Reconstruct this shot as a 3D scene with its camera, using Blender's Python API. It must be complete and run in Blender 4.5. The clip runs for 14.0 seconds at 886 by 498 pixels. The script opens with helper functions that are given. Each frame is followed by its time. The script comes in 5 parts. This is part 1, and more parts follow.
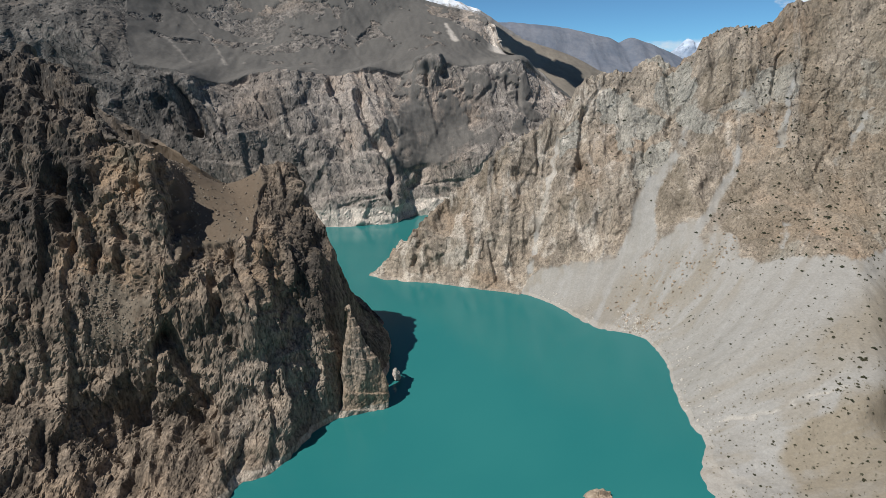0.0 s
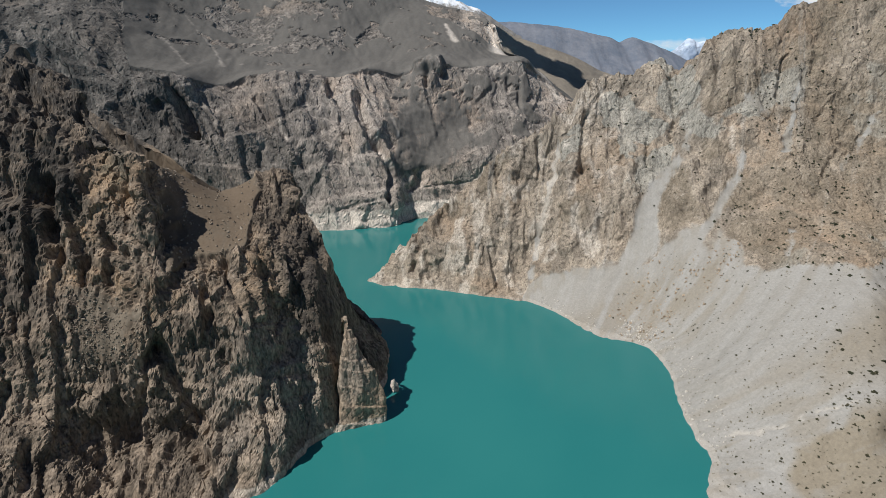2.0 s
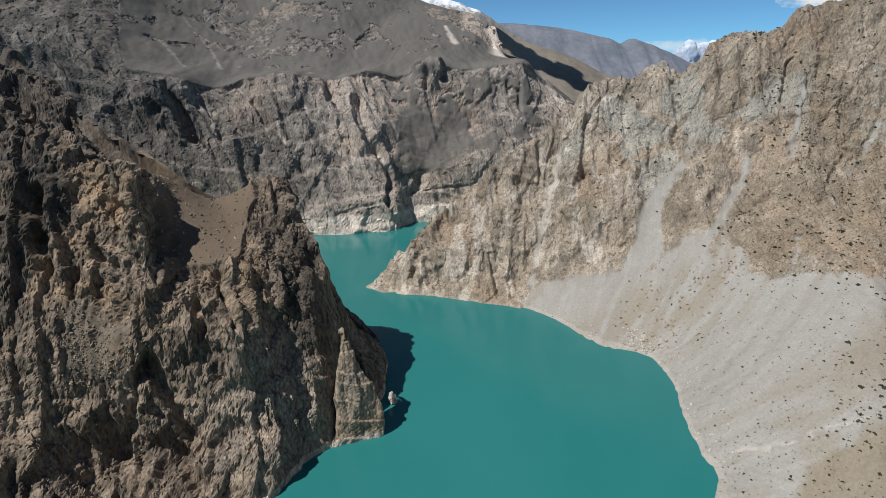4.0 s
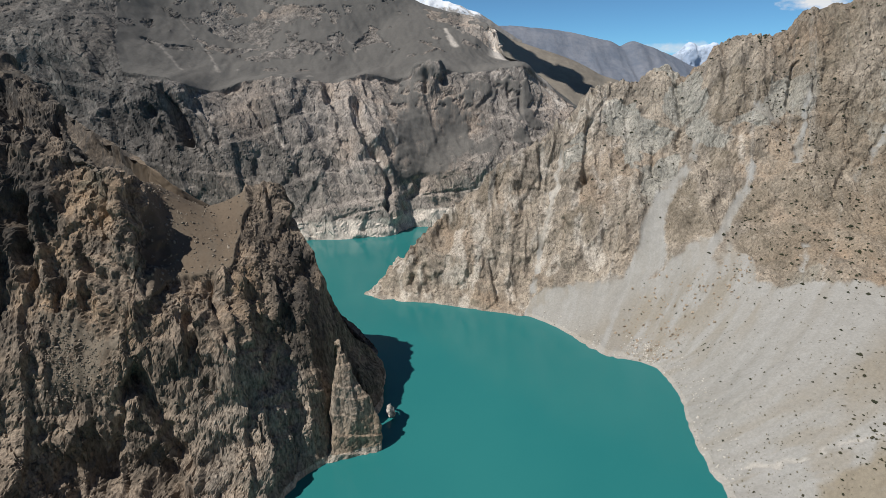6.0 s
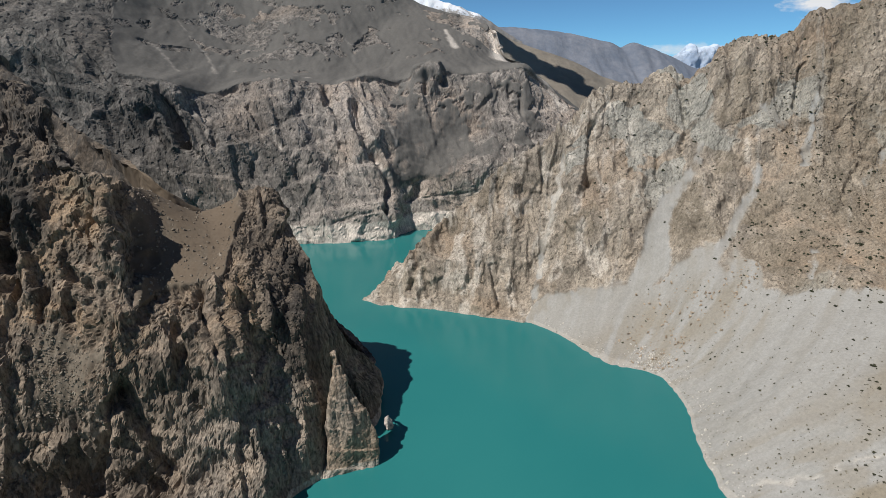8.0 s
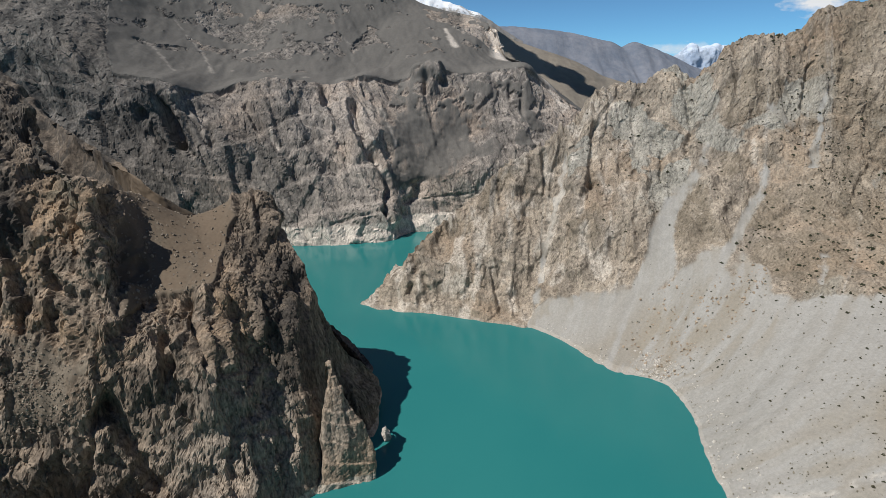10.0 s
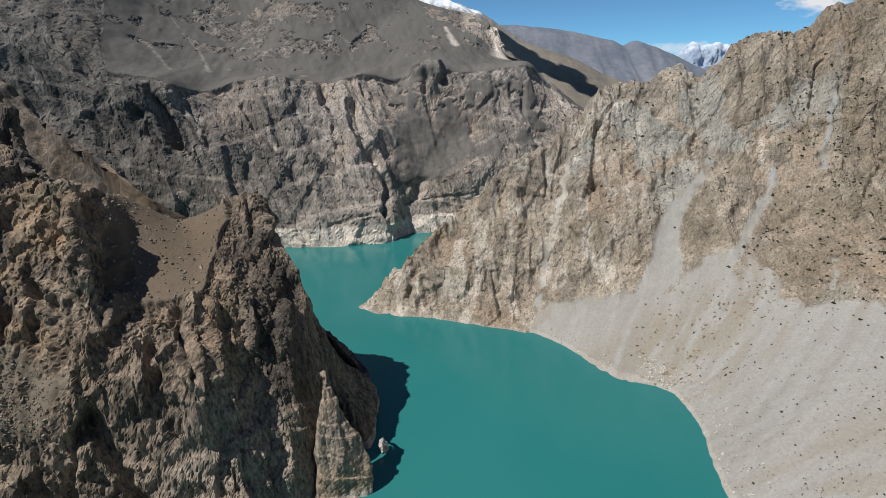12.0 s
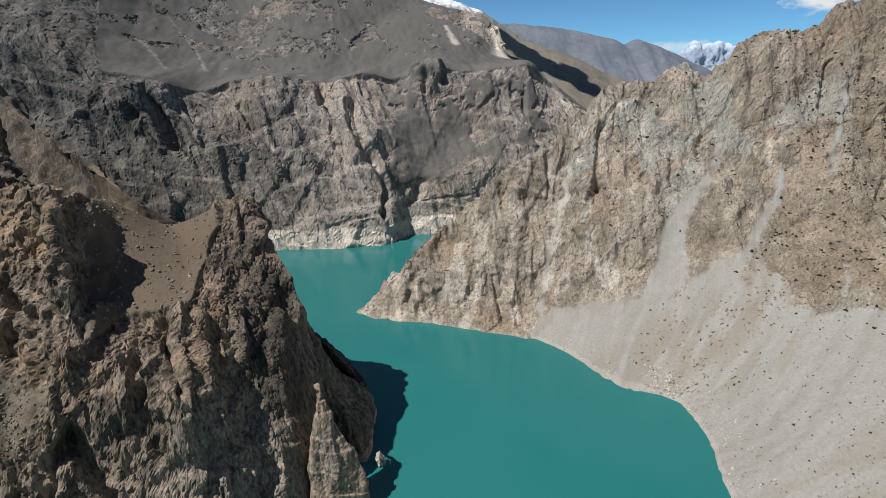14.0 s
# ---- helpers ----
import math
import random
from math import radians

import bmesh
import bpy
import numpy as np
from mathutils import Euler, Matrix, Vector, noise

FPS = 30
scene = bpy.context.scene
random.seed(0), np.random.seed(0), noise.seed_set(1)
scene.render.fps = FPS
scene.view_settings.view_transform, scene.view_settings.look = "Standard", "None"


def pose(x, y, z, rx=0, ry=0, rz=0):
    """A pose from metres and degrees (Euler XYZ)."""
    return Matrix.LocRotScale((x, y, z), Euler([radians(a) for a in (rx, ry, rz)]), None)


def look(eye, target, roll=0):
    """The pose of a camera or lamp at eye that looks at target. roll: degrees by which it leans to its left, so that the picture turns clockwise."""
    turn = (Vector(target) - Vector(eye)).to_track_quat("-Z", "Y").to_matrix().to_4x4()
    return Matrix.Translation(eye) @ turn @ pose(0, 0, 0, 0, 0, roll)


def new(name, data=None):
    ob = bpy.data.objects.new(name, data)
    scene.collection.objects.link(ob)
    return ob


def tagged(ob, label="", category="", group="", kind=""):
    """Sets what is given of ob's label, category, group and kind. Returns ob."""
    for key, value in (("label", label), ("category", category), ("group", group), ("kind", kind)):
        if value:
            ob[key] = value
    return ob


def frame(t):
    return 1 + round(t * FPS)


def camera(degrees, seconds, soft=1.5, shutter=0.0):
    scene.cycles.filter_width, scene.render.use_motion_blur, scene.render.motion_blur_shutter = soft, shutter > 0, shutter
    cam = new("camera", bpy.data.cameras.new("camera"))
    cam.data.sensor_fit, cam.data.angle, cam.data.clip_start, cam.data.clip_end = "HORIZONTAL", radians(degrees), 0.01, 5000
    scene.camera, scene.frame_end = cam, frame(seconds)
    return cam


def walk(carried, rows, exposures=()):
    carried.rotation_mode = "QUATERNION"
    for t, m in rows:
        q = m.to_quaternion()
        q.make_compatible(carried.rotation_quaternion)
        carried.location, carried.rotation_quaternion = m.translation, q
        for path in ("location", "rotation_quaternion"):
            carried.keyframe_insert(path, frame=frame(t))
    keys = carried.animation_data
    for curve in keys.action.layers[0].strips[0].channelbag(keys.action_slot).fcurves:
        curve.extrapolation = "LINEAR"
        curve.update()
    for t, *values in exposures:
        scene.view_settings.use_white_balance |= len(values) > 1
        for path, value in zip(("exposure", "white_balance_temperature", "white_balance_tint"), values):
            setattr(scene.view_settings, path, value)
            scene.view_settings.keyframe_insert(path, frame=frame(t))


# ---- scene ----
# The flight: seconds, eye (x, y, z), pitch and yaw in degrees
cam = camera(82.0, 14.0, soft=0.8)
FLIGHT = [
    (0.0, -0.07, -0.08, 242.77, -17.625, -0.011),
    (0.5, 0.16, 3.01, 243.92, -17.638, -0.006),
    (1.0, 0.37, 5.95, 245.15, -17.667, -0.003),
    (1.5, 0.58, 8.80, 246.39, -17.697, 0.001),
    (2.0, 0.77, 11.59, 247.57, -17.718, 0.004),
    (2.5, 0.94, 14.36, 248.66, -17.723, 0.007),
    (3.0, 1.11, 17.14, 249.63, -17.710, 0.010),
    (3.5, 1.27, 19.95, 250.47, -17.681, 0.012),
    (4.0, 1.42, 22.81, 251.17, -17.637, 0.015),
    (4.5, 1.56, 25.73, 251.75, -17.582, 0.018),
    (5.0, 1.70, 28.72, 252.22, -17.521, 0.020),
    (5.5, 1.83, 31.77, 252.58, -17.459, 0.023),
    (6.0, 1.96, 34.90, 252.87, -17.400, 0.027),
    (6.5, 2.08, 38.09, 253.08, -17.348, 0.030),
    (7.0, 2.21, 41.34, 253.25, -17.307, 0.034),
    (7.5, 2.34, 44.64, 253.38, -17.277, 0.038),
    (8.0, 2.47, 47.99, 253.48, -17.261, 0.043),
    (8.5, 2.60, 51.38, 253.57, -17.257, 0.048),
    (9.0, 2.73, 54.80, 253.64, -17.266, 0.054),
    (9.5, 2.87, 58.25, 253.70, -17.284, 0.060),
    (10.0, 3.02, 61.70, 253.76, -17.308, 0.068),
    (10.5, 3.17, 65.17, 253.82, -17.337, 0.076),
    (11.0, 3.33, 68.65, 253.87, -17.366, 0.085),
    (11.5, 3.51, 72.15, 253.93, -17.393, 0.095),
    (12.0, 3.69, 75.65, 254.01, -17.416, 0.106),
    (12.5, 3.89, 79.18, 254.12, -17.437, 0.118),
    (13.0, 4.10, 82.75, 254.28, -17.457, 0.131),
    (13.5, 4.32, 86.37, 254.54, -17.484, 0.145),
    (14.0, 4.56, 90.08, 254.95, -17.527, 0.161),
]
walk(cam, [(t, pose(x, y, z, 90 + pitch, -0.2, yaw)) for t, x, y, z, pitch, yaw in FLIGHT])

# ---- world, sun and exposure ----
SUN_FROM = Vector((-0.58, -0.32, 1.0)).normalized()   # towards the sun
world = bpy.data.worlds.new("sky")
scene.world = world
world.use_nodes = True
wn, wl = world.node_tree.nodes, world.node_tree.links
sky = wn.new("ShaderNodeTexSky")
sky.sky_type = "NISHITA"
sky.sun_disc = False
sky.sun_elevation = math.asin(SUN_FROM.z)
sky.sun_rotation = math.atan2(SUN_FROM.x, SUN_FROM.y)
sky.altitude = 2500
sky.air_density, sky.dust_density, sky.ozone_density = 1.0, 0.05, 3.0


def sky_mix():
    """A few soft fair-weather clouds low over the far range, in the sky itself."""
    def op(kind, a, b=None, c=None):
        m = wn.new("ShaderNodeMath")
        m.operation = kind
        for socket, v in zip(m.inputs, (a, b, c)):
            if v is None:
                continue
            if isinstance(v, bpy.types.NodeSocket):
                wl.new(v, socket)
            else:
                socket.default_value = v
        return m.outputs[0]

    way = wn.new("ShaderNodeTexCoord").outputs["Generated"]
    split = wn.new("ShaderNodeSeparateXYZ")
    wl.new(way, split.inputs[0])
    azimuth = op("ARCTAN2", split.outputs[0], split.outputs[1])
    puff = wn.new("ShaderNodeTexNoise")
    stretch = wn.new("ShaderNodeVectorMath")
    stretch.operation = "MULTIPLY"
    stretch.inputs[1].default_value = (1, 1, 2.2)
    wl.new(way, stretch.inputs[0])
    wl.new(stretch.outputs[0], puff.inputs["Vector"])
    puff.inputs["Scale"].default_value, puff.inputs["Detail"].default_value = 26, 7
    puff.inputs["Roughness"].default_value = 0.55
    mask = None
    for az, el, wide, high, full in ((33.5, 7.6, 4.2, 1.7, 1.0), (23.5, 3.9, 4.0, 0.8, 0.55), (52, 9, 9, 2.5, 1.0)):
        a = op("DIVIDE", op("SUBTRACT", azimuth, radians(az)), radians(wide))
        e = op("DIVIDE", op("SUBTRACT", split.outputs[2], math.sin(radians(el))), radians(high))
        near = op("SUBTRACT", 1.0, op("ADD", op("MULTIPLY", a, a), op("MULTIPLY", e, e)))
        one = op("MULTIPLY", op("MULTIPLY_ADD", op("ADD", near, op("MULTIPLY_ADD", puff.outputs[0], 3.2, -1.9)), 1.4, 0.0), full)
        one.node.use_clamp = True
        mask = one if mask is None else op("MAXIMUM", mask, one)
    blend = wn.new("ShaderNodeMix")
    blend.data_type = "RGBA"
    wl.new(mask, blend.inputs[0])
    wl.new(sky.outputs[0], blend.inputs[6])
    blend.inputs[7].default_value = (13.3, 13.6, 14.1, 1)
    # clear dry mountain air: a deeper blue towards the horizon
    deep = wn.new("ShaderNodeMapRange")
    deep.interpolation_type = "SMOOTHSTEP"
    wl.new(split.outputs[2], deep.inputs["Value"])
    for key, value in (("From Min", 0.0), ("From Max", 0.45), ("To Min", 1.0), ("To Max", 0.0)):
        deep.inputs[key].default_value = value
    blue = wn.new("ShaderNodeMix")
    blue.data_type, blue.blend_type = "RGBA", "MULTIPLY"
    wl.new(deep.outputs[0], blue.inputs[0])
    wl.new(sky.outputs[0], blue.inputs[6])
    blue.inputs[7].default_value = (0.93, 1.63, 1.93, 1)
    wl.new(blue.outputs[2], blend.inputs[6])
    return blend.outputs[2]


wl.new(sky_mix(), wn["Background"].inputs[0])
wn["Background"].inputs[1].default_value = 0.058

sun = new("sun", bpy.data.lights.new("sun", "SUN"))
sun.data.energy, sun.data.angle, sun.data.color = 4.8, radians(0.53), (1.0, 0.955, 0.89)
sun.matrix_world = look(SUN_FROM * 1000, (0, 0, 0))
scene.view_settings.exposure = 0.0


# ---- noise ----
PERM = np.random.default_rng(7).permutation(256)
GRAD = np.random.default_rng(11).normal(size=(256, 3)).astype(np.float32)
GRAD /= np.linalg.norm(GRAD, axis=1, keepdims=True)


def lattice(i, j, k):
    return PERM[(PERM[(PERM[i & 255] + j) & 255] + k) & 255]


def perlin(p):
    """Gradient noise at points p (n, 3), about -1 to 1."""
    f = np.floor(p)
    i = f.astype(np.int64)
    f = (p - f).astype(np.float32)
    w = f * f * f * (f * (f * 6 - 15) + 10)
    total = np.zeros(len(p), np.float32)
    for a in (0, 1):
        wa = w[:, 0] if a else 1 - w[:, 0]
        for b in (0, 1):
            wb = w[:, 1] if b else 1 - w[:, 1]
            for c in (0, 1):
                wc = w[:, 2] if c else 1 - w[:, 2]
                g = GRAD[lattice(i[:, 0] + a, i[:, 1] + b, i[:, 2] + c)]
                d = g[:, 0] * (f[:, 0] - a) + g[:, 1] * (f[:, 1] - b) + g[:, 2] * (f[:, 2] - c)
                total += wa * wb * wc * d
    return total * 1.7


def fbm(p, octaves=4, gain=0.5):
    total, amp = np.zeros(len(p), np.float32), 1.0
    for n in range(octaves):
        total += amp * perlin(p * 2.0 ** n + 17.3 * n)
        amp *= gain
    return total


def ridged(p, octaves=4, gain=0.55):
    total, amp = np.zeros(len(p), np.float32), 1.0
    for n in range(octaves):
        total += amp * (1 - 2.2 * np.abs(perlin(p * 2.1 ** n + 9.1 * n)))
        amp *= gain
    return total


def cells(p):
    """Angular facets: a random offset and tilt for each jittered cell, and the distance to the cell's border."""
    low = np.floor(p)
    base = low.astype(np.int64)
    f = (p - low).astype(np.float32)
    f1 = np.full(len(p), 9.0, np.float32)
    f2 = f1.copy()
    tag = np.zeros(len(p), np.int64)
    tilt = np.zeros(len(p), np.float32)
    centre = (0.5 + 0.45 * GRAD).astype(np.float32)
    for a in (-1, 0, 1):
        pa = PERM[(base[:, 0] + a) & 255]
        for b in (-1, 0, 1):
            pb = PERM[(pa + base[:, 1] + b) & 255]
            for c in (-1, 0, 1):
                h = PERM[(pb + base[:, 2] + c) & 255]
                m = centre[h]
                x, y, z = f[:, 0] - m[:, 0] - a, f[:, 1] - m[:, 1] - b, f[:, 2] - m[:, 2] - c
                d = x * x + y * y + z * z
                f2 = np.minimum(f2, np.maximum(f1, d))
                at = np.flatnonzero(d < f1)
                k = GRAD[(h[at] * 7 + 3) & 255]
                tag[at] = h[at]
                tilt[at] = x[at] * k[:, 0] + y[at] * k[:, 1] + z[at] * k[:, 2]
                f1[at] = d[at]
    return (tag / 255.0 - 0.5).astype(np.float32), tilt, np.sqrt(f2) - np.sqrt(f1)


def facets(p, scale, warp, g, crack=0.06):
    """Faceted relief, about -1 to 1, with recessed joints between the facets."""
    q = p * scale + warp * np.stack([perlin(p * scale * 0.9 + k) for k in (0, 31, 57)], 1)
    tag, tilt, border = cells(q)
    return to_grid(0.4 * tag + 1.5 * tilt - crack * (1 - step(0.0, 0.10, border)), g)


def blocks(p, scale, joints, loose, g):
    """Jointed rock: leaning blocks with plane faces that meet in sharp edges and creases. Height about -0.5 to 0.5, and a tone for each block."""
    q = p * scale
    low = np.floor(q)
    base = low.astype(np.int64)
    f = (q - low).astype(np.float32)
    spread = np.stack([GRAD, np.roll(GRAD, 71, 0), np.roll(GRAD, 139, 0)], 1)
    axes = (np.array(joints, np.float32)[None] + loose * spread).astype(np.float32)
    steep, gentle = np.array((1.7, 0.9, 1.0), np.float32), np.array((-0.7, -1.2, -1.0), np.float32)
    lift = (0.5 * (np.arange(256) * 97 % 256) / 255.0 - 0.25).astype(np.float32)
    centre = (0.5 + 0.42 * GRAD).astype(np.float32)
    best = np.full(len(p), -9.0, np.float32)
    tag = np.zeros(len(p), np.int64)
    for a in (-1, 0, 1):
        pa = PERM[(base[:, 0] + a) & 255]
        for b in (-1, 0, 1):
            pb = PERM[(pa + base[:, 1] + b) & 255]
            for c in (-1, 0, 1):
                h = PERM[(pb + base[:, 2] + c) & 255]
                d = f - centre[h] - np.array((a, b, c), np.float32)
                at = np.flatnonzero((d * d).sum(1) < 1.4)
                ha, d = h[at], d[at]
                reach = (axes[ha] * d[:, None, :]).sum(2)
                size = np.where(reach > 0, reach * steep, reach * gentle).max(1)
                size = np.maximum(size, 0.28) * 1.6 + 0.35 * (d * GRAD[(ha * 7 + 3) & 255]).sum(1)
                rise = lift[ha] - size
                won = rise > best[at]
                best[at[won]] = rise[won]
                tag[at[won]] = ha[won]
    best = np.maximum(best, -1.3)
    return to_grid(best - best.mean(), g), to_grid((tag * 57 % 256) / 255.0 - 0.5, g)


def slabs(p, across, spacing, bend, seed, g, drop=0.16):
    """Parallel slabs of rock: each rises slowly along the direction across and breaks off in a sharp step; steps run for a way and die out. About 0 to 1."""
    n = np.array(across, float)
    n /= np.linalg.norm(n)
    t = p @ n / spacing + bend * fbm(p * (0.4 / spacing) + seed, 2, 0.4)
    k = np.floor(t)
    f = t - k
    lay = p - (p @ n)[:, None] * n
    force = step(-0.2, 0.3, perlin(lay * (0.2 / spacing) + (k * 7.31 % 61)[:, None] + seed))
    last = step(-0.2, 0.3, perlin(lay * (0.2 / spacing) + ((k - 1) * 7.31 % 61)[:, None] + seed))
    return to_grid(np.where(f < drop, last * (1 - f / drop), 0) + force * np.clip((f - drop) / (1 - drop), 0, 1) - 0.35, g)


def patch(U, V, corners, soft=0.2):
    """1 inside a region of the surface given by its corners (u, v), falling to 0 across its edge."""
    inside = np.zeros(U.shape, bool)
    best = np.full(U.shape, 9.0)
    for (a, b), (c, d) in zip(corners, corners[1:] + corners[:1]):
        t = np.clip(((U - a) * (c - a) + (V - b) * (d - b)) / ((c - a) ** 2 + (d - b) ** 2), 0, 1)
        best = np.minimum(best, np.hypot(U - a - t * (c - a), V - b - t * (d - b)))
        if b != d:
            inside ^= ((b > V) != (d > V)) & (U < (c - a) * (V - b) / (d - b) + a)
    return step(-soft, soft, np.where(inside, best, -best))


def step(a, b, x):
    t = np.clip((x - a) / (b - a), 0, 1)
    return t * t * (3 - 2 * t)


# ---- lofted terrain ----
def weights(count, samples):
    """Cubic interpolation weights from count controls to the given positions, with soft tangents."""
    w = np.zeros((len(samples), count))
    for r, s in enumerate(samples):
        i = min(int(s), count - 2)
        t = s - i
        h = (2 * t ** 3 - 3 * t ** 2 + 1, -2 * t ** 3 + 3 * t ** 2, t ** 3 - 2 * t ** 2 + t, t ** 3 - t ** 2)
        w[r, i] += h[0]
        w[r, i + 1] += h[1]
        for at, m in ((i, h[2]), (i + 1, h[3])):
            lo, hi = max(at - 1, 0), min(at + 1, count - 1)
            k = 0.42 * (2 if hi - lo == 1 else 1)
            w[r, hi] += m * k
            w[r, lo] -= m * k
    return w


def marks(lengths, spacing):
    out = []
    for i, length in enumerate(lengths):
        n = max(2, int(round(length / spacing[i] if np.ndim(spacing) else length / spacing)))
        out += [i + j / n for j in range(n)]
    return np.array(out + [len(lengths) - 0.0])


def loft(sections, back, across, along):
    """A surface through sections that run from the water line to the crest, with a bank below the water and a back slope.
    Returns the grid of places and its u (section) and v (height) marks; v is 0 at the water and 1, 2 ... at the controls."""
    s = np.array(sections, float)
    first = s[:, 1] - s[:, 0]
    first /= np.linalg.norm(first, axis=1, keepdims=True)
    foot = s[:, :1] - (first * (14, 14, 10) + (0, 0, 9))[:, None]
    crest = s[:, -1]
    tail = np.stack([crest + np.array(b) * np.maximum(crest[:, 2:3], 20) for b in back], 1)
    s = np.concatenate([foot, s, tail], 1)
    dv = np.linalg.norm(np.diff(s, axis=1), axis=2).mean(0)
    du = np.linalg.norm(np.diff(s[:, 1:-len(back)], axis=0), axis=2).mean(1)
    spread = np.full(len(dv), across)
    spread[-len(back):] = across * 5
    mu, mv = marks(du, along), marks(dv, spread)
    g = np.einsum("ui,ijc,vj->uvc", weights(len(s), mu), s, weights(s.shape[1], mv))
    return g, mu, mv - 1


def normals(g):
    n = np.cross(np.gradient(g, axis=0), np.gradient(g, axis=1))
    return n / np.maximum(np.linalg.norm(n, axis=2, keepdims=True), 1e-9)


def worn(a):
    """Rounds off steps that are narrower than the grid."""
    for axis in (0, 1):
        p = np.concatenate([np.take(a, [0], axis), a, np.take(a, [-1], axis)], axis)
        n = a.shape[axis]
        a = 0.2 * np.take(p, range(0, n), axis) + 0.6 * a + 0.2 * np.take(p, range(2, n + 2), axis)
    return a


def relief(g, amount, toward, sharp=0.0):
    """Moves the grid along its normals, those that look toward that place."""
    amount = worn(amount) + sharp
    n = normals(g)
    flip = np.sign(((np.array(toward) - g) * n).sum(2).mean())
    return g + n * flip * amount[..., None]


def terrain_part(name, g, keep, attrs, material, parent, smooth=None, label=""):
    """One mesh from the cells of grid g that are kept, with point attributes."""
    nu, nv = g.shape[:2]
    idx = np.arange(nu * nv).reshape(nu, nv)
    quads = np.stack([idx[:-1, :-1], idx[1:, :-1], idx[1:, 1:], idx[:-1, 1:]], -1)[keep]
    used = np.unique(quads)
    remap = np.zeros(nu * nv, np.int64)
    remap[used] = np.arange(len(used))
    quads = remap[quads]
    me = bpy.data.meshes.new(name)
    me.vertices.add(len(used))
    me.vertices.foreach_set("co", g.reshape(-1, 3)[used].astype(np.float32).ravel())
    me.loops.add(quads.size)
    me.loops.foreach_set("vertex_index", quads.astype(np.int32).ravel())
    me.polygons.add(len(quads))
    me.polygons.foreach_set("loop_start", np.arange(0, quads.size, 4, dtype=np.int32))
    me.polygons.foreach_set("use_smooth", np.full(len(quads), True) if smooth is None else smooth[keep])
    me.update(calc_edges=True)
    for key, value in attrs.items():
        a = me.attributes.new(key, "FLOAT", "POINT")
        a.data.foreach_set("value", value.reshape(-1)[used].astype(np.float32))
    me.materials.append(material)
    ob = new(name, me)
    if parent:
        ob.parent = parent
    if label:
        tagged(ob, label)
    return ob


# ---- materials ----
def links(mat):
    mat.use_nodes = True
    return mat.node_tree.nodes, mat.node_tree.links


class Graph:
    """Small helper to write node trees in lines."""

    def __init__(self, name):
        self.mat = bpy.data.materials.new(name)
        self.n, self.l = links(self.mat)
        self.bsdf = self.n["Principled BSDF"]
        self.place = self.n.new("ShaderNodeNewGeometry").outputs["Position"]

    def put(self, socket, value):
        if isinstance(value, bpy.types.NodeSocket):
            self.l.new(value, socket)
        else:
            socket.default_value = value

    def scaled(self, v):
        m = self.n.new("ShaderNodeVectorMath")
        m.operation = "MULTIPLY"
        self.l.new(self.place, m.inputs[0])
        m.inputs[1].default_value = v
        return m.outputs[0]

    def noise(self, scale, detail=4.0, rough=0.55, stretch=(1, 1, 1), warp=0.0):
        m = self.n.new("ShaderNodeTexNoise")
        self.l.new(self.scaled(stretch), m.inputs["Vector"])
        m.inputs["Scale"].default_value, m.inputs["Detail"].default_value = scale, detail
        m.inputs["Roughness"].default_value, m.inputs["Distortion"].default_value = rough, warp
        return m.outputs["Fac"]

    def ramp(self, value, lo, hi, a=0.0, b=1.0):
        m = self.n.new("ShaderNodeMapRange")
        m.interpolation_type = "SMOOTHSTEP"
        self.put(m.inputs["Value"], value)
        for key, v in (("From Min", lo), ("From Max", hi), ("To Min", a), ("To Max", b)):
            self.put(m.inputs[key], v)
        return m.outputs[0]

    def math(self, op, a, b=0.0):
        m = self.n.new("ShaderNodeMath")
        m.operation = op
        self.put(m.inputs[0], a)
        self.put(m.inputs[1], b)
        return m.outputs[0]

    def mix(self, fac, a, b, kind="MIX"):
        m = self.n.new("ShaderNodeMix")
        m.data_type, m.blend_type = "RGBA", kind
        self.put(m.inputs[0], fac)
        for socket, v in ((m.inputs[6], a), (m.inputs[7], b)):
            self.put(socket, v if isinstance(v, bpy.types.NodeSocket) else (*v, 1))
        return m.outputs[2]

    def attr(self, name):
        m = self.n.new("ShaderNodeAttribute")
        m.attribute_name = name
        return m.outputs["Fac"]

    def height(self):
        m = self.n.new("ShaderNodeSeparateXYZ")
        self.l.new(self.place, m.inputs[0])
        return m.outputs[2]

    def bump(self, height, strength, distance):
        m = self.n.new("ShaderNodeBump")
        m.inputs["Strength"].default_value, m.inputs["Distance"].default_value = strength, distance
        self.l.new(height, m.inputs["Height"])
        self.l.new(m.outputs[0], self.bsdf.inputs["Normal"])

    def finish(self, colour, rough=0.9):
        self.put(self.bsdf.inputs["Base Color"], colour if isinstance(colour, bpy.types.NodeSocket) else (*colour, 1))
        self.put(self.bsdf.inputs["Roughness"], rough)
        self.bsdf.inputs["Specular IOR Level"].default_value = 0.25
        return self.mat


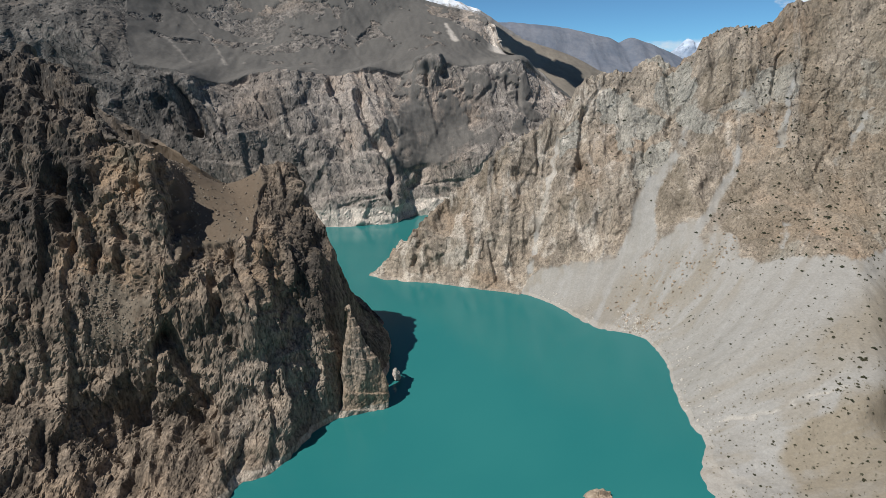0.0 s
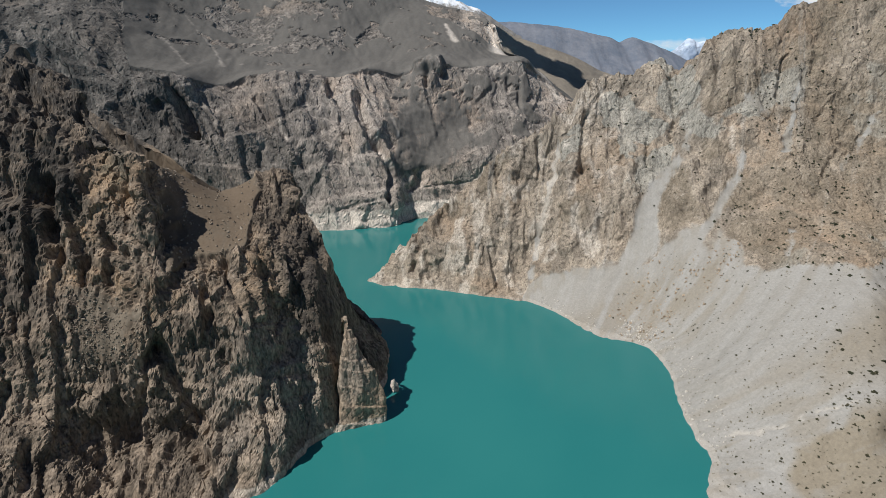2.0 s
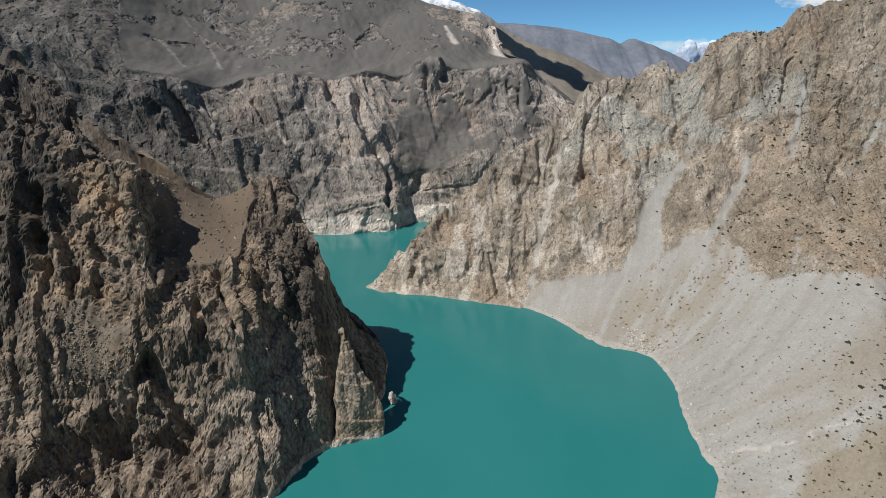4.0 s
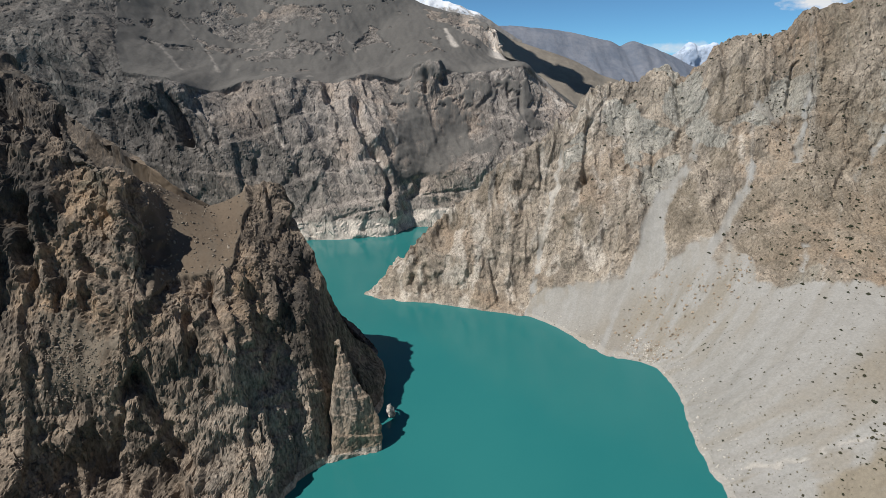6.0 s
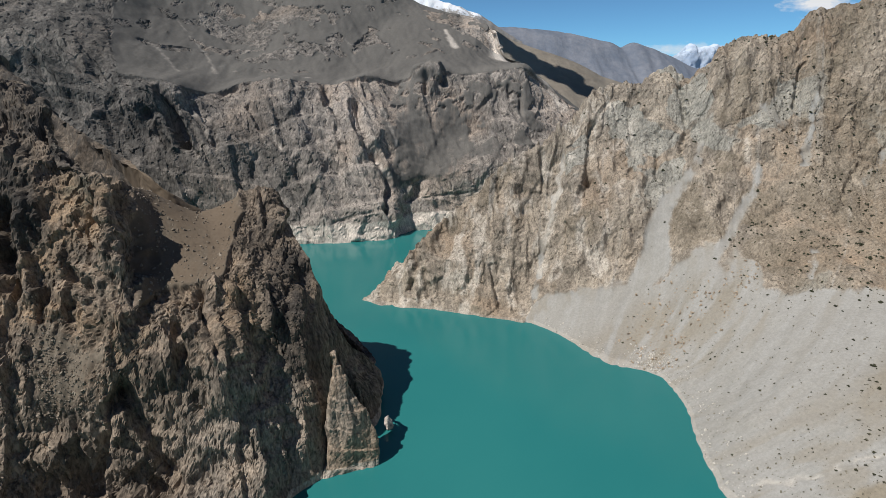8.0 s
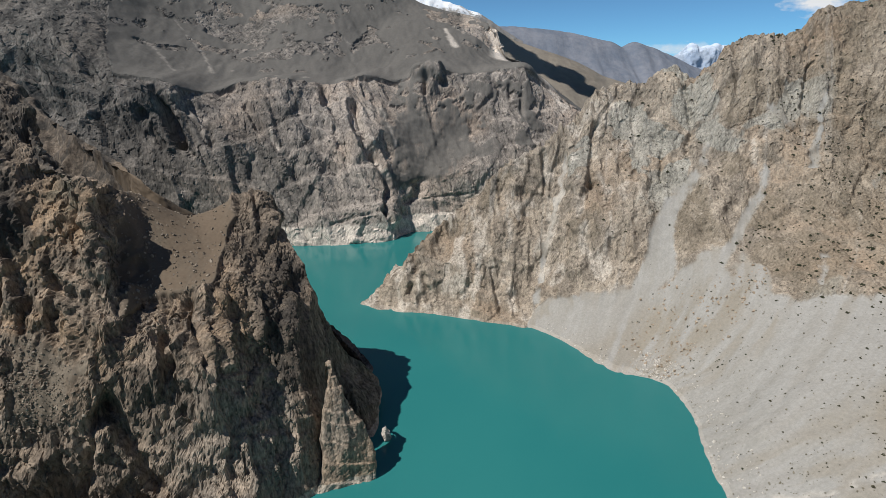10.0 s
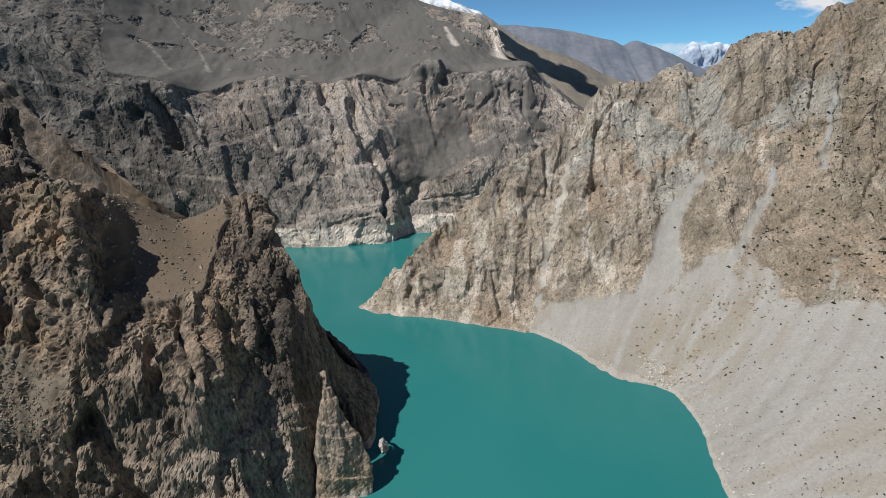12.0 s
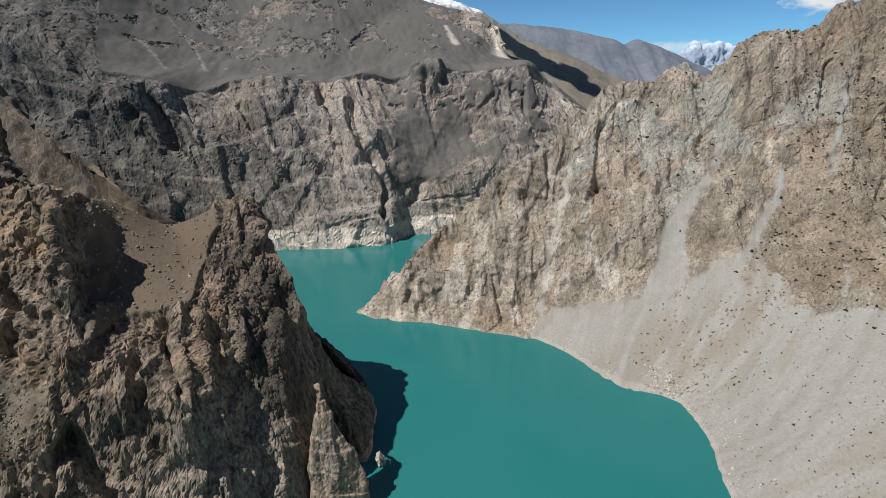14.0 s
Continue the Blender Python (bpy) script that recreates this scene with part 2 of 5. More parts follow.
def rock_material(name, dark, mid, warm, scree, scree_b, pale, pale_top, grain=1.0, earth=(0.2, 0.15, 0.1), black=(0.05, 0.047, 0.045), soft=0.12, cool=(0.2, 0.2, 0.17), seams=0.6, deep=0.0, crisp=1.0):
    """Weathered rock with scree, bare pale rock by the water, and warm staining, mixed by the mesh's attributes."""
    g = Graph(name)
    large = g.noise(0.014 * grain, 5, 0.6, warp=0.4)
    mid_n = g.noise(0.06 * grain, 7, 0.66, (1, 1, 0.5), 0.8)
    fine = g.noise(0.5 * grain, 7, 0.72, (1, 1, 0.4))
    speck = g.noise(2.0 * grain, 4, 0.75)
    fall = g.n.new("ShaderNodeCombineXYZ")
    g.put(fall.inputs[0], g.attr("across"))
    g.put(fall.inputs[1], g.math("MULTIPLY", g.attr("down"), 0.07))
    g.put(fall.inputs[2], g.math("MULTIPLY", mid_n, 0.05))
    flow = g.n.new("ShaderNodeTexNoise")
    g.l.new(fall.outputs[0], flow.inputs["Vector"])
    flow.inputs["Scale"].default_value, flow.inputs["Detail"].default_value, flow.inputs["Roughness"].default_value = 4.5, 7, 0.68
    flow = flow.outputs["Fac"]
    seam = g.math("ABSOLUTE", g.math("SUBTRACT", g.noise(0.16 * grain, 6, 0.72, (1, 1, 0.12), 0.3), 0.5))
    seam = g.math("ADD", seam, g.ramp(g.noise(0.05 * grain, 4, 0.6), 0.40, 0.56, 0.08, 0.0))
    vein = g.math("ABSOLUTE", g.math("SUBTRACT", g.noise(0.07 * grain, 5, 0.65, (0.6, 0.6, 1.6), 0.4), 0.5))
    vein = g.math("ADD", vein, g.ramp(g.noise(0.03 * grain, 4, 0.6), 0.45, 0.6, 0.08, 0.0))
    rock = g.mix(g.ramp(g.math("ADD", mid_n, g.math("MULTIPLY", g.math("SUBTRACT", flow, 0.5), 0.5)), 0.36 + 0.04 * crisp, 0.64 - 0.04 * crisp), dark, mid)
    warmth = g.math("MULTIPLY", g.attr("warm"), g.ramp(g.math("ADD", large, g.math("MULTIPLY", mid_n, 0.6)), 0.62, 0.95))
    rock = g.mix(warmth, rock, warm)
    patch = g.ramp(g.math("ADD", g.attr("cool"), g.math("MULTIPLY", g.math("SUBTRACT", mid_n, 0.5), 1.2)), 0.4, 0.75, 0.0, 0.85)
    rock = g.mix(patch, rock, cool)
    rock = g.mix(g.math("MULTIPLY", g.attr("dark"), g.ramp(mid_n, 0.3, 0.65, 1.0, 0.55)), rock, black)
    rock = g.mix(g.ramp(flow, 0.56, 0.74, 0.0, 0.5), rock, scree)
    rock = g.mix(g.ramp(vein, 0.0, 0.010, 0.45, 0.0), rock, pale)
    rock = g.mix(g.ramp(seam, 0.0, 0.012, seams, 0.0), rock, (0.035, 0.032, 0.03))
    shift = g.n.new("ShaderNodeVectorMath")
    shift.operation = "MULTIPLY_ADD"
    wander = g.n.new("ShaderNodeTexNoise")
    g.l.new(g.place, wander.inputs["Vector"])
    wander.inputs["Scale"].default_value, wander.inputs["Detail"].default_value = 0.12 * grain, 5
    g.l.new(wander.outputs["Color"], shift.inputs[0])
    shift.inputs[1].default_value = (6 / grain, 6 / grain, 6 / grain)
    g.l.new(g.scaled((1, 1, 0.4)), shift.inputs[2])
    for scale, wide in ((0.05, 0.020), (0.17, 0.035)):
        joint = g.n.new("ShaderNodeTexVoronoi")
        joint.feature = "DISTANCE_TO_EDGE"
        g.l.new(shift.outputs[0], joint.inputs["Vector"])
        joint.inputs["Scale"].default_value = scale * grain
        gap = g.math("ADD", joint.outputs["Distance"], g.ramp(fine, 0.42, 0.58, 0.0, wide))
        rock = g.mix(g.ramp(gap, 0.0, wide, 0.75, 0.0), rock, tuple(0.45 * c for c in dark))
    stones = g.mix(g.ramp(g.math("ADD", flow, g.math("MULTIPLY", g.math("SUBTRACT", mid_n, 0.5), 0.5)), 0.25, 0.75), scree_b, scree)
    soil = g.math("MULTIPLY", g.attr("earth"), g.ramp(g.math("ADD", flow, g.math("MULTIPLY", mid_n, 0.8)), 0.62, 0.95, 0.45, 1.0))
    stones = g.mix(soil, stones, earth)
    edge = g.math("ADD", g.attr("scree"), g.math("ADD", g.math("MULTIPLY", g.math("SUBTRACT", mid_n, 0.5), 0.9), g.math("MULTIPLY", g.math("SUBTRACT", flow, 0.5), 0.9)))
    col = g.mix(g.ramp(edge, 0.5 - soft, 0.5 + soft), rock, stones)
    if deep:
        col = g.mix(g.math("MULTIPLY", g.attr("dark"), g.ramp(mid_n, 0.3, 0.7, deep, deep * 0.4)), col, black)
    col = g.mix(g.math("MULTIPLY", g.attr("chalk"), g.ramp(fine, 0.3, 0.6, 0.6, 1.0)), col, pale)
    line = g.math("ADD", g.height(), g.math("MULTIPLY", g.math("SUBTRACT", mid_n, 0.5), pale_top * 0.3))
    col = g.mix(g.ramp(line, pale_top * 0.88, pale_top * 1.02, 0.9 if pale_top > 4 else 0.25, 0.0), col, g.mix(g.ramp(mid_n, 0.4, 0.65, 0.0, 0.4), pale, mid))
    calm = g.ramp(g.attr("scree"), 0.3, 0.7, crisp, 0.22)
    grain_n = g.math("ADD", g.ramp(fine, 0.34, 0.66, -0.42, 0.42), g.ramp(speck, 0.32, 0.68, -0.22, 0.22))
    shade = g.math("ADD", 1.0, g.math("MULTIPLY", grain_n, calm))
    shade = g.math("ADD", shade, g.math("MULTIPLY", g.attr("tone"), 0.5))
    dim = g.n.new("ShaderNodeVectorMath")
    dim.operation = "SCALE"
    g.l.new(col, dim.inputs[0])
    g.l.new(shade, dim.inputs["Scale"])
    solid = g.ramp(g.attr("scree"), 0.3, 0.7, 1.0, 0.15)
    flake = g.noise(0.5 * grain, 5, 0.65, (1, 1, 0.3))
    chip = g.n.new("ShaderNodeTexVoronoi")
    chip.distance = "CHEBYCHEV"
    g.l.new(g.scaled((1, 1, 0.45)), chip.inputs["Vector"])
    chip.inputs["Scale"].default_value = 0.45 * grain
    h = g.math("ADD", g.math("MULTIPLY", flake, 0.9), g.math("MULTIPLY", chip.outputs["Distance"], -0.8))
    g.bump(g.math("MULTIPLY", h, solid), 0.4, 0.8 / grain)
    return g.finish(dim.outputs[0], 0.92)


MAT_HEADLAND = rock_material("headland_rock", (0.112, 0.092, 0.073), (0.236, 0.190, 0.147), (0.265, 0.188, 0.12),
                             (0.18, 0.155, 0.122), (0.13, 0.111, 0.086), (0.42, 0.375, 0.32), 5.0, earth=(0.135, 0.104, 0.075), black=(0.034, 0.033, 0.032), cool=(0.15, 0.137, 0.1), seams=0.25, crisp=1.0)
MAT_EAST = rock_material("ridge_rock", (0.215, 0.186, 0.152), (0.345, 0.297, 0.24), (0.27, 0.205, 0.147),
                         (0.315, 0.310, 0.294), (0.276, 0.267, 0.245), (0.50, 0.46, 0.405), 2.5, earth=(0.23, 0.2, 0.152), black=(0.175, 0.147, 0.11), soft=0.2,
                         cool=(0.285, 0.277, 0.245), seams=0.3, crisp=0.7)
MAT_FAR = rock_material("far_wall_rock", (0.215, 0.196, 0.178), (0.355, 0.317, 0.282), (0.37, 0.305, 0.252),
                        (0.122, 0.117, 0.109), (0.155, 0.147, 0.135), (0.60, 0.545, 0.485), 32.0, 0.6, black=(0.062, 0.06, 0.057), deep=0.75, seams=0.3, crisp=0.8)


def hill_material(name, a, b, snow_line=None, soft=120.0, snow=(0.8, 0.83, 0.88)):
    g = Graph(name)
    n1, n2 = g.noise(0.004, 6, 0.62, warp=0.5), g.noise(0.03, 6, 0.65)
    col = g.mix(g.ramp(g.math("ADD", n1, g.math("MULTIPLY", n2, 0.5)), 0.55, 0.95), a, b)
    if snow_line:
        line = g.math("ADD", g.height(), g.math("MULTIPLY", g.math("SUBTRACT", g.noise(0.02, 6, 0.7), 0.5), soft * 2))
        col = g.mix(g.ramp(line, snow_line - soft * 0.2, snow_line + soft * 0.2), col, snow)
    g.bump(n2, 0.5, 12)
    return g.finish(col)


MAT_BROWN_HILL = hill_material("brown_hill", (0.17, 0.15, 0.125), (0.25, 0.22, 0.18))
# far range: the blue of distance haze is put into its rock colour
MAT_HAZED_RIDGE = hill_material("hazed_hill", (0.125, 0.148, 0.19), (0.20, 0.212, 0.245))
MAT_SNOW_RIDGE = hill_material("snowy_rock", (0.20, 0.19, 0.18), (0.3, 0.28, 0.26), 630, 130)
# rock and snow both tinted towards sky blue to stand for haze
MAT_HAZED_PEAKS = hill_material("hazed_snow", (0.27, 0.34, 0.45), (0.36, 0.42, 0.50), 540, 170, (0.52, 0.60, 0.72))


def water_material():
    g = Graph("glacial_water")
    n = g.noise(0.004, 4, 0.5, warp=0.3)
    col = g.mix(g.ramp(n, 0.35, 0.65), (0.018, 0.156, 0.158), (0.025, 0.174, 0.171))
    g.bump(g.math("ADD", g.noise(0.25, 4, 0.6), g.math("MULTIPLY", g.noise(1.1, 3, 0.6), 0.4)), 0.25, 0.12)
    m = g.finish(col, 0.16)
    g.bsdf.inputs["Specular IOR Level"].default_value = 0.5
    g.bsdf.inputs["IOR"].default_value = 1.33
    return m


MAT_WATER = water_material()

# ---- ground and water ----
def sheet(name, size, z, cx, cy, material, n=2):
    me = bpy.data.meshes.new(name)
    xs = np.linspace(-size, size, n)
    verts = [(cx + x, cy + y, z) for x in xs for y in xs]
    faces = [(i * n + j, (i + 1) * n + j, (i + 1) * n + j + 1, i * n + j + 1) for i in range(n - 1) for j in range(n - 1)]
    me.from_pydata(verts, [], faces)
    me.materials.append(material)
    return new(name, me)


tagged(sheet("ground", 9000, -22, 0, 2000, MAT_BROWN_HILL), "bare stony valley floor beneath the lake", "ground", kind="structure")
tagged(sheet("lake_water", 1500, 0, 0, 700, MAT_WATER), "calm opaque turquoise glacial lake water", "water", kind="structure")

# control sections: water line to crest, metres
HEADLAND = []
HEADLAND.append(((-330, 150, 0), (-332, 185, 40), (-340, 215, 75), (-350, 250, 115), (-365, 300, 165), (-390, 360, 220), (-430, 430, 280)))
HEADLAND.append(((-215, 204, 8), (-237, 253, 45), (-252, 271, 68), (-251, 292, 104), (-265, 327, 158), (-265, 371, 220), (-306, 434, 257)))
HEADLAND.append(((-186, 211, 8), (-210, 283, 22), (-210, 289, 56), (-219, 303, 98), (-219, 328, 139), (-217, 347, 171), (-239, 382, 215)))
HEADLAND.append(((-158, 220, 6), (-178, 286, 24), (-183, 291, 54), (-188, 297, 94), (-184, 318, 132), (-195, 354, 172), (-215, 372, 199)))
HEADLAND.append(((-141, 236, 3), (-149, 288, 26), (-149, 312, 74), (-163, 330, 122), (-175, 348, 133), (-194, 388, 161), (-219, 425, 181)))
HEADLAND.append(((-130, 261, 0), (-124, 309, 45), (-132, 316, 104), (-143, 335, 124), (-151, 350, 136), (-158, 388, 147), (-189, 440, 162)))
HEADLAND.append(((-107, 282, 0), (-109, 324, 55), (-117, 340, 85), (-126, 352, 113), (-133, 366, 138), (-144, 415, 155), (-141, 457, 179)))
HEADLAND.append(((-98, 307, 0), (-100, 331, 32), (-100, 343, 68), (-103, 356, 99), (-108, 373, 120), (-118, 406, 138), (-128, 452, 158)))
HEADLAND.append(((-89, 324, 0), (-88, 334, 30), (-88, 345, 57), (-90, 358, 84), (-94, 376, 105), (-104, 405, 124), (-113, 435, 140)))
HEADLAND.append(((-77, 340, 0), (-79, 350, 22), (-79, 357, 46), (-83, 376, 66), (-86, 388, 86), (-91, 402, 105), (-97, 420, 124)))
HEADLAND.append(((-78, 392, 0), (-79, 394, 19), (-80, 396, 32), (-81, 398, 50), (-83, 402, 70), (-86, 408, 85), (-89, 416, 100)))
HEADLAND.append(((-57, 391, 0), (-60, 395, 17), (-64, 400, 31), (-68, 405, 41), (-72, 410, 49), (-76, 415, 58), (-80, 424, 70)))
HEADLAND.append(((-49, 395, 0), (-53, 402, 10), (-55, 408, 19), (-59, 414, 27), (-64, 420, 34), (-69, 428, 40), (-72, 436, 49)))
HEADLAND.append(((-48, 434, 0), (-49, 430, 9), (-47, 434, 12), (-50, 438, 16), (-52, 442, 18), (-55, 446, 21), (-58, 450, 25)))
HEADLAND.append(((-60, 470, 0), (-66, 475, 7), (-72, 480, 13), (-80, 484, 20), (-86, 488, 26), (-92, 492, 32), (-98, 496, 38)))
HEADLAND.append(((-120, 560, 0), (-125, 558, 9), (-130, 556, 18), (-136, 553, 27), (-142, 550, 36), (-150, 546, 46), (-165, 540, 58)))
HEADLAND.append(((-280, 640, 0), (-284, 635, 20), (-288, 630, 40), (-294, 622, 64), (-300, 612, 90), (-310, 600, 120), (-325, 580, 160)))
EAST_RIDGE = []
EAST_RIDGE.append(((-98, 647, 0), (-91, 650, 6), (-85, 654, 11), (-80, 660, 17), (-74, 668, 21), (-69, 675, 26)))
EAST_RIDGE.append(((-62, 626, 0), (-59, 640, 10), (-54, 645, 23), (-46, 652, 36), (-39, 660, 50), (-32, 672, 66)))
EAST_RIDGE.append(((-11, 620, 0), (-6, 636, 18), (1, 645, 46), (9, 660, 66), (13, 672, 82), (19, 690, 106)))
EAST_RIDGE.append(((55, 596, 0), (55, 615, 18), (57, 632, 43), (64, 648, 77), (73, 672, 117), (82, 705, 164)))
EAST_RIDGE.append(((99, 581, 0), (106, 612, 19), (116, 638, 49), (124, 655, 90), (136, 690, 145), (155, 715, 206)))
EAST_RIDGE.append(((128, 552, 0), (142, 575, 18), (155, 615, 56), (164, 640, 109), (175, 680, 176), (198, 735, 256)))
EAST_RIDGE.append(((152, 504, 0), (174, 545, 16), (203, 600, 61), (213, 630, 125), (229, 690, 190), (249, 738, 259)))
EAST_RIDGE.append(((173, 484, 0), (208, 530, 16), (243, 570, 63), (260, 625, 127), (273, 670, 191), (289, 729, 280)))
EAST_RIDGE.append(((192, 478, 0), (226, 495, 21), (264, 524, 71), (294, 590, 120), (309, 655, 200), (336, 712, 291)))
EAST_RIDGE.append(((206, 462, 0), (240, 462, 24), (302, 512, 82), (343, 590, 127), (363, 645, 221), (386, 706, 319)))
EAST_RIDGE.append(((207, 420, 0), (239, 415, 26), (305, 462, 69), (360, 530, 114), (411, 615, 196), (440, 703, 343)))
EAST_RIDGE.append(((196, 378, 0), (231, 368, 30), (298, 400, 67), (386, 480, 104), (466, 590, 167), (508, 690, 359)))
EAST_RIDGE.append(((188, 328, 0), (226, 335, 21), (277, 338, 53), (346, 385, 78), (484, 520, 117), (593, 670, 380)))
EAST_RIDGE.append(((185, 302, 0), (216, 300, 12), (255, 295, 34), (301, 305, 50), (446, 400, 57), (706, 640, 375)))
EAST_RIDGE.append(((159, 255, 0), (196, 262, 3), (237, 262, 12), (282, 265, 27), (426, 340, 18), (845, 600, 356)))
EAST_RIDGE.append(((140, 150, 0), (190, 155, 15), (250, 160, 40), (310, 165, 75), (420, 190, 170), (800, 300, 420)))
EAST_RIDGE.append(((150, -60, 0), (200, -60, 30), (270, -60, 70), (340, -60, 110), (480, -40, 200), (900, 0, 420)))
FAR_WALL = []
FAR_WALL.append(((-900, 700, 0), (-905, 715, 25), (-920, 760, 110), (-935, 800, 200), (-950, 850, 300), (-980, 930, 380), (-1020, 1020, 460), (-1100, 1250, 640)))
FAR_WALL.append(((-720, 790, 0), (-722, 800, 25), (-680, 860, 146), (-714, 910, 207), (-709, 940, 282), (-700, 975, 349), (-800, 1080, 439), (-1017, 1350, 628)))
FAR_WALL.append(((-560, 835, 0), (-562, 843, 25), (-598, 880, 153), (-628, 930, 216), (-636, 945, 273), (-611, 970, 330), (-646, 1080, 401), (-791, 1400, 619)))
FAR_WALL.append(((-470, 860, 0), (-472, 868, 25), (-521, 890, 133), (-536, 920, 198), (-545, 932, 268), (-540, 1000, 309), (-591, 1180, 394), (-706, 1500, 621)))
FAR_WALL.append(((-390, 872, 0), (-392, 880, 25), (-452, 895, 123), (-465, 925, 198), (-467, 930, 264), (-479, 1050, 298), (-526, 1250, 392), (-586, 1560, 610)))
FAR_WALL.append(((-320, 880, 0), (-322, 888, 25), (-382, 905, 122), (-390, 930, 184), (-417, 990, 244), (-417, 1100, 290), (-441, 1290, 373), (-478, 1600, 606)))
FAR_WALL.append(((-265, 885, 0), (-267, 892, 25), (-310, 925, 110), (-324, 960, 187), (-361, 1030, 267), (-335, 1130, 289), (-330, 1270, 371), (-354, 1600, 579)))
FAR_WALL.append(((-241, 882, 0), (-239, 895, 28), (-248, 938, 98), (-264, 985, 186), (-283, 1045, 271), (-266, 1140, 292), (-250, 1310, 379), (-229, 1600, 551)))
FAR_WALL.append(((-197, 890, 0), (-196, 905, 33), (-194, 955, 106), (-204, 1010, 195), (-216, 1090, 263), (-202, 1180, 294), (-190, 1355, 382), (-135, 1600, 523)))
FAR_WALL.append(((-94, 920, 0), (-94, 935, 44), (-137, 965, 105), (-141, 1015, 184), (-157, 1120, 281), (-133, 1230, 309), (-93, 1420, 414), (-49, 1650, 484)))
FAR_WALL.append(((-75, 954, 0), (-75, 985, 43), (-86, 1000, 111), (-84, 1060, 193), (-94, 1140, 270), (-57, 1250, 328), (-6, 1430, 408), (17, 1600, 458)))
FAR_WALL.append(((-43, 982, 0), (-40, 1000, 50), (-32, 1025, 102), (-28, 1080, 170), (-23, 1140, 291), (8, 1270, 333), (53, 1440, 400), (80, 1560, 440)))
FAR_WALL.append(((25, 1000, 0), (26, 1020, 40), (30, 1030, 107), (37, 1100, 169), (38, 1160, 285), (61, 1280, 324), (100, 1440, 390), (122, 1500, 416)))
FAR_WALL.append(((105, 1010, 0), (105, 1030, 45), (111, 1050, 116), (103, 1110, 191), (106, 1180, 293), (118, 1290, 315), (133, 1440, 360), (134, 1460, 397)))
FAR_WALL.append(((190, 1030, 0), (190, 1050, 50), (191, 1080, 125), (177, 1130, 202), (175, 1190, 301), (170, 1280, 312), (168, 1420, 324), (157, 1430, 332)))
FAR_WALL.append(((275, 1050, 0), (272, 1075, 55), (262, 1110, 134), (237, 1160, 202), (212, 1220, 279), (214, 1270, 287), (213, 1400, 305), (208, 1420, 310)))
FAR_WALL.append(((370, 1070, 0), (366, 1100, 60), (344, 1140, 131), (315, 1190, 176), (291, 1240, 224), (296, 1290, 230), (302, 1350, 236), (305, 1400, 239)))
FAR_WALL.append(((470, 1090, 0), (463, 1130, 70), (440, 1200, 125), (417, 1260, 153), (383, 1290, 177), (387, 1330, 178), (391, 1370, 179), (392, 1400, 179)))
FIN = []
FIN.append(((-85, 352, -19), (-79, 352, 8), (-80, 355, 29), (-77, 360, 52), (-75, 368, 72)))
FIN.append(((-79, 334, 0), (-75, 342, 20), (-76, 345, 38), (-74, 350, 59), (-72, 361, 79)))
FIN.append(((-58, 341, 0), (-60, 342, 25), (-64, 345, 43), (-68, 349, 60), (-72, 361, 79)))
FIN.append(((-42, 347, 0), (-42, 350, 15), (-48, 353, 35), (-61, 356, 55), (-71, 362, 79)))
FIN.append(((-43, 356, -3), (-43, 355, 10), (-49, 357, 31), (-62, 359, 52), (-72, 364, 77)))
SPUR = []
SPUR.append(((-500, 560, 150), (-512, 600, 205), (-530, 655, 262), (-545, 715, 295)))
SPUR.append(((-400, 540, 140), (-422, 580, 190), (-442, 618, 228), (-463, 650, 250)))
SPUR.append(((-335, 505, 130), (-356, 540, 172), (-376, 572, 203), (-394, 598, 222)))
SPUR.append(((-262, 470, 130), (-276, 490, 160), (-288, 508, 182), (-300, 522, 196)))
SPUR.append(((-205, 436, 130), (-214, 444, 150), (-222, 452, 168), (-232, 460, 181)))
SPUR.append(((-165, 470, 90), (-172, 476, 105), (-180, 482, 122), (-190, 490, 135)))
SNOW_RIDGE = [(-416, 2900, 789), (-245, 2900, 738), (-71, 2900, 704), (46, 2900, 670), (134, 2900, 644), (223, 2900, 601), (298, 2900, 555), (405, 2900, 495)]
BROWN_HILL = [(130, 2300, 521), (213, 2300, 489), (285, 2300, 452), (370, 2300, 421), (540, 2300, 369), (665, 2300, 313), (789, 2300, 277), (942, 2300, 222)]
BLUE_RIDGE = [(210, 3700, 655), (399, 3700, 652), (456, 3700, 656), (664, 3700, 636), (817, 3700, 622), (971, 3700, 588), (1107, 3700, 560), (1175, 3700, 529), (1259, 3700, 561), (1378, 3700, 526), (1518, 3700, 476), (1621, 3700, 430), (1847, 3700, 340), (2186, 3700, 192)]
SNOW_PEAKS = [(1509, 4300, 413), (1639, 4300, 447), (1745, 4300, 489), (1850, 4300, 539), (1912, 4300, 602), (1968, 4300, 581), (2044, 4300, 577), (2115, 4300, 606), (2249, 4300, 549), (2442, 4300, 466)]
# end of control sections

# fractures and streaks: width, depth, line
HEADLAND_CUTS = []
HEADLAND_CUTS.append((12, 11, ((-203, 371, 188), (-198, 371, 174), (-192, 366, 161), (-186, 355, 149))))
HEADLAND_CUTS.append((10, -8, ((-212, 361, 199), (-207, 354, 184), (-201, 347, 169), (-192, 336, 155))))
HEADLAND_CUTS.append((8, 9, ((-152, 344, 133), (-141, 336, 124), (-136, 324, 115), (-131, 320, 107))))
HEADLAND_CUTS.append((5, 4, ((-153, 338, 129), (-149, 331, 122))))
HEADLAND_CUTS.append((6, 6, ((-118, 358, 115), (-114, 351, 100), (-115, 340, 81))))
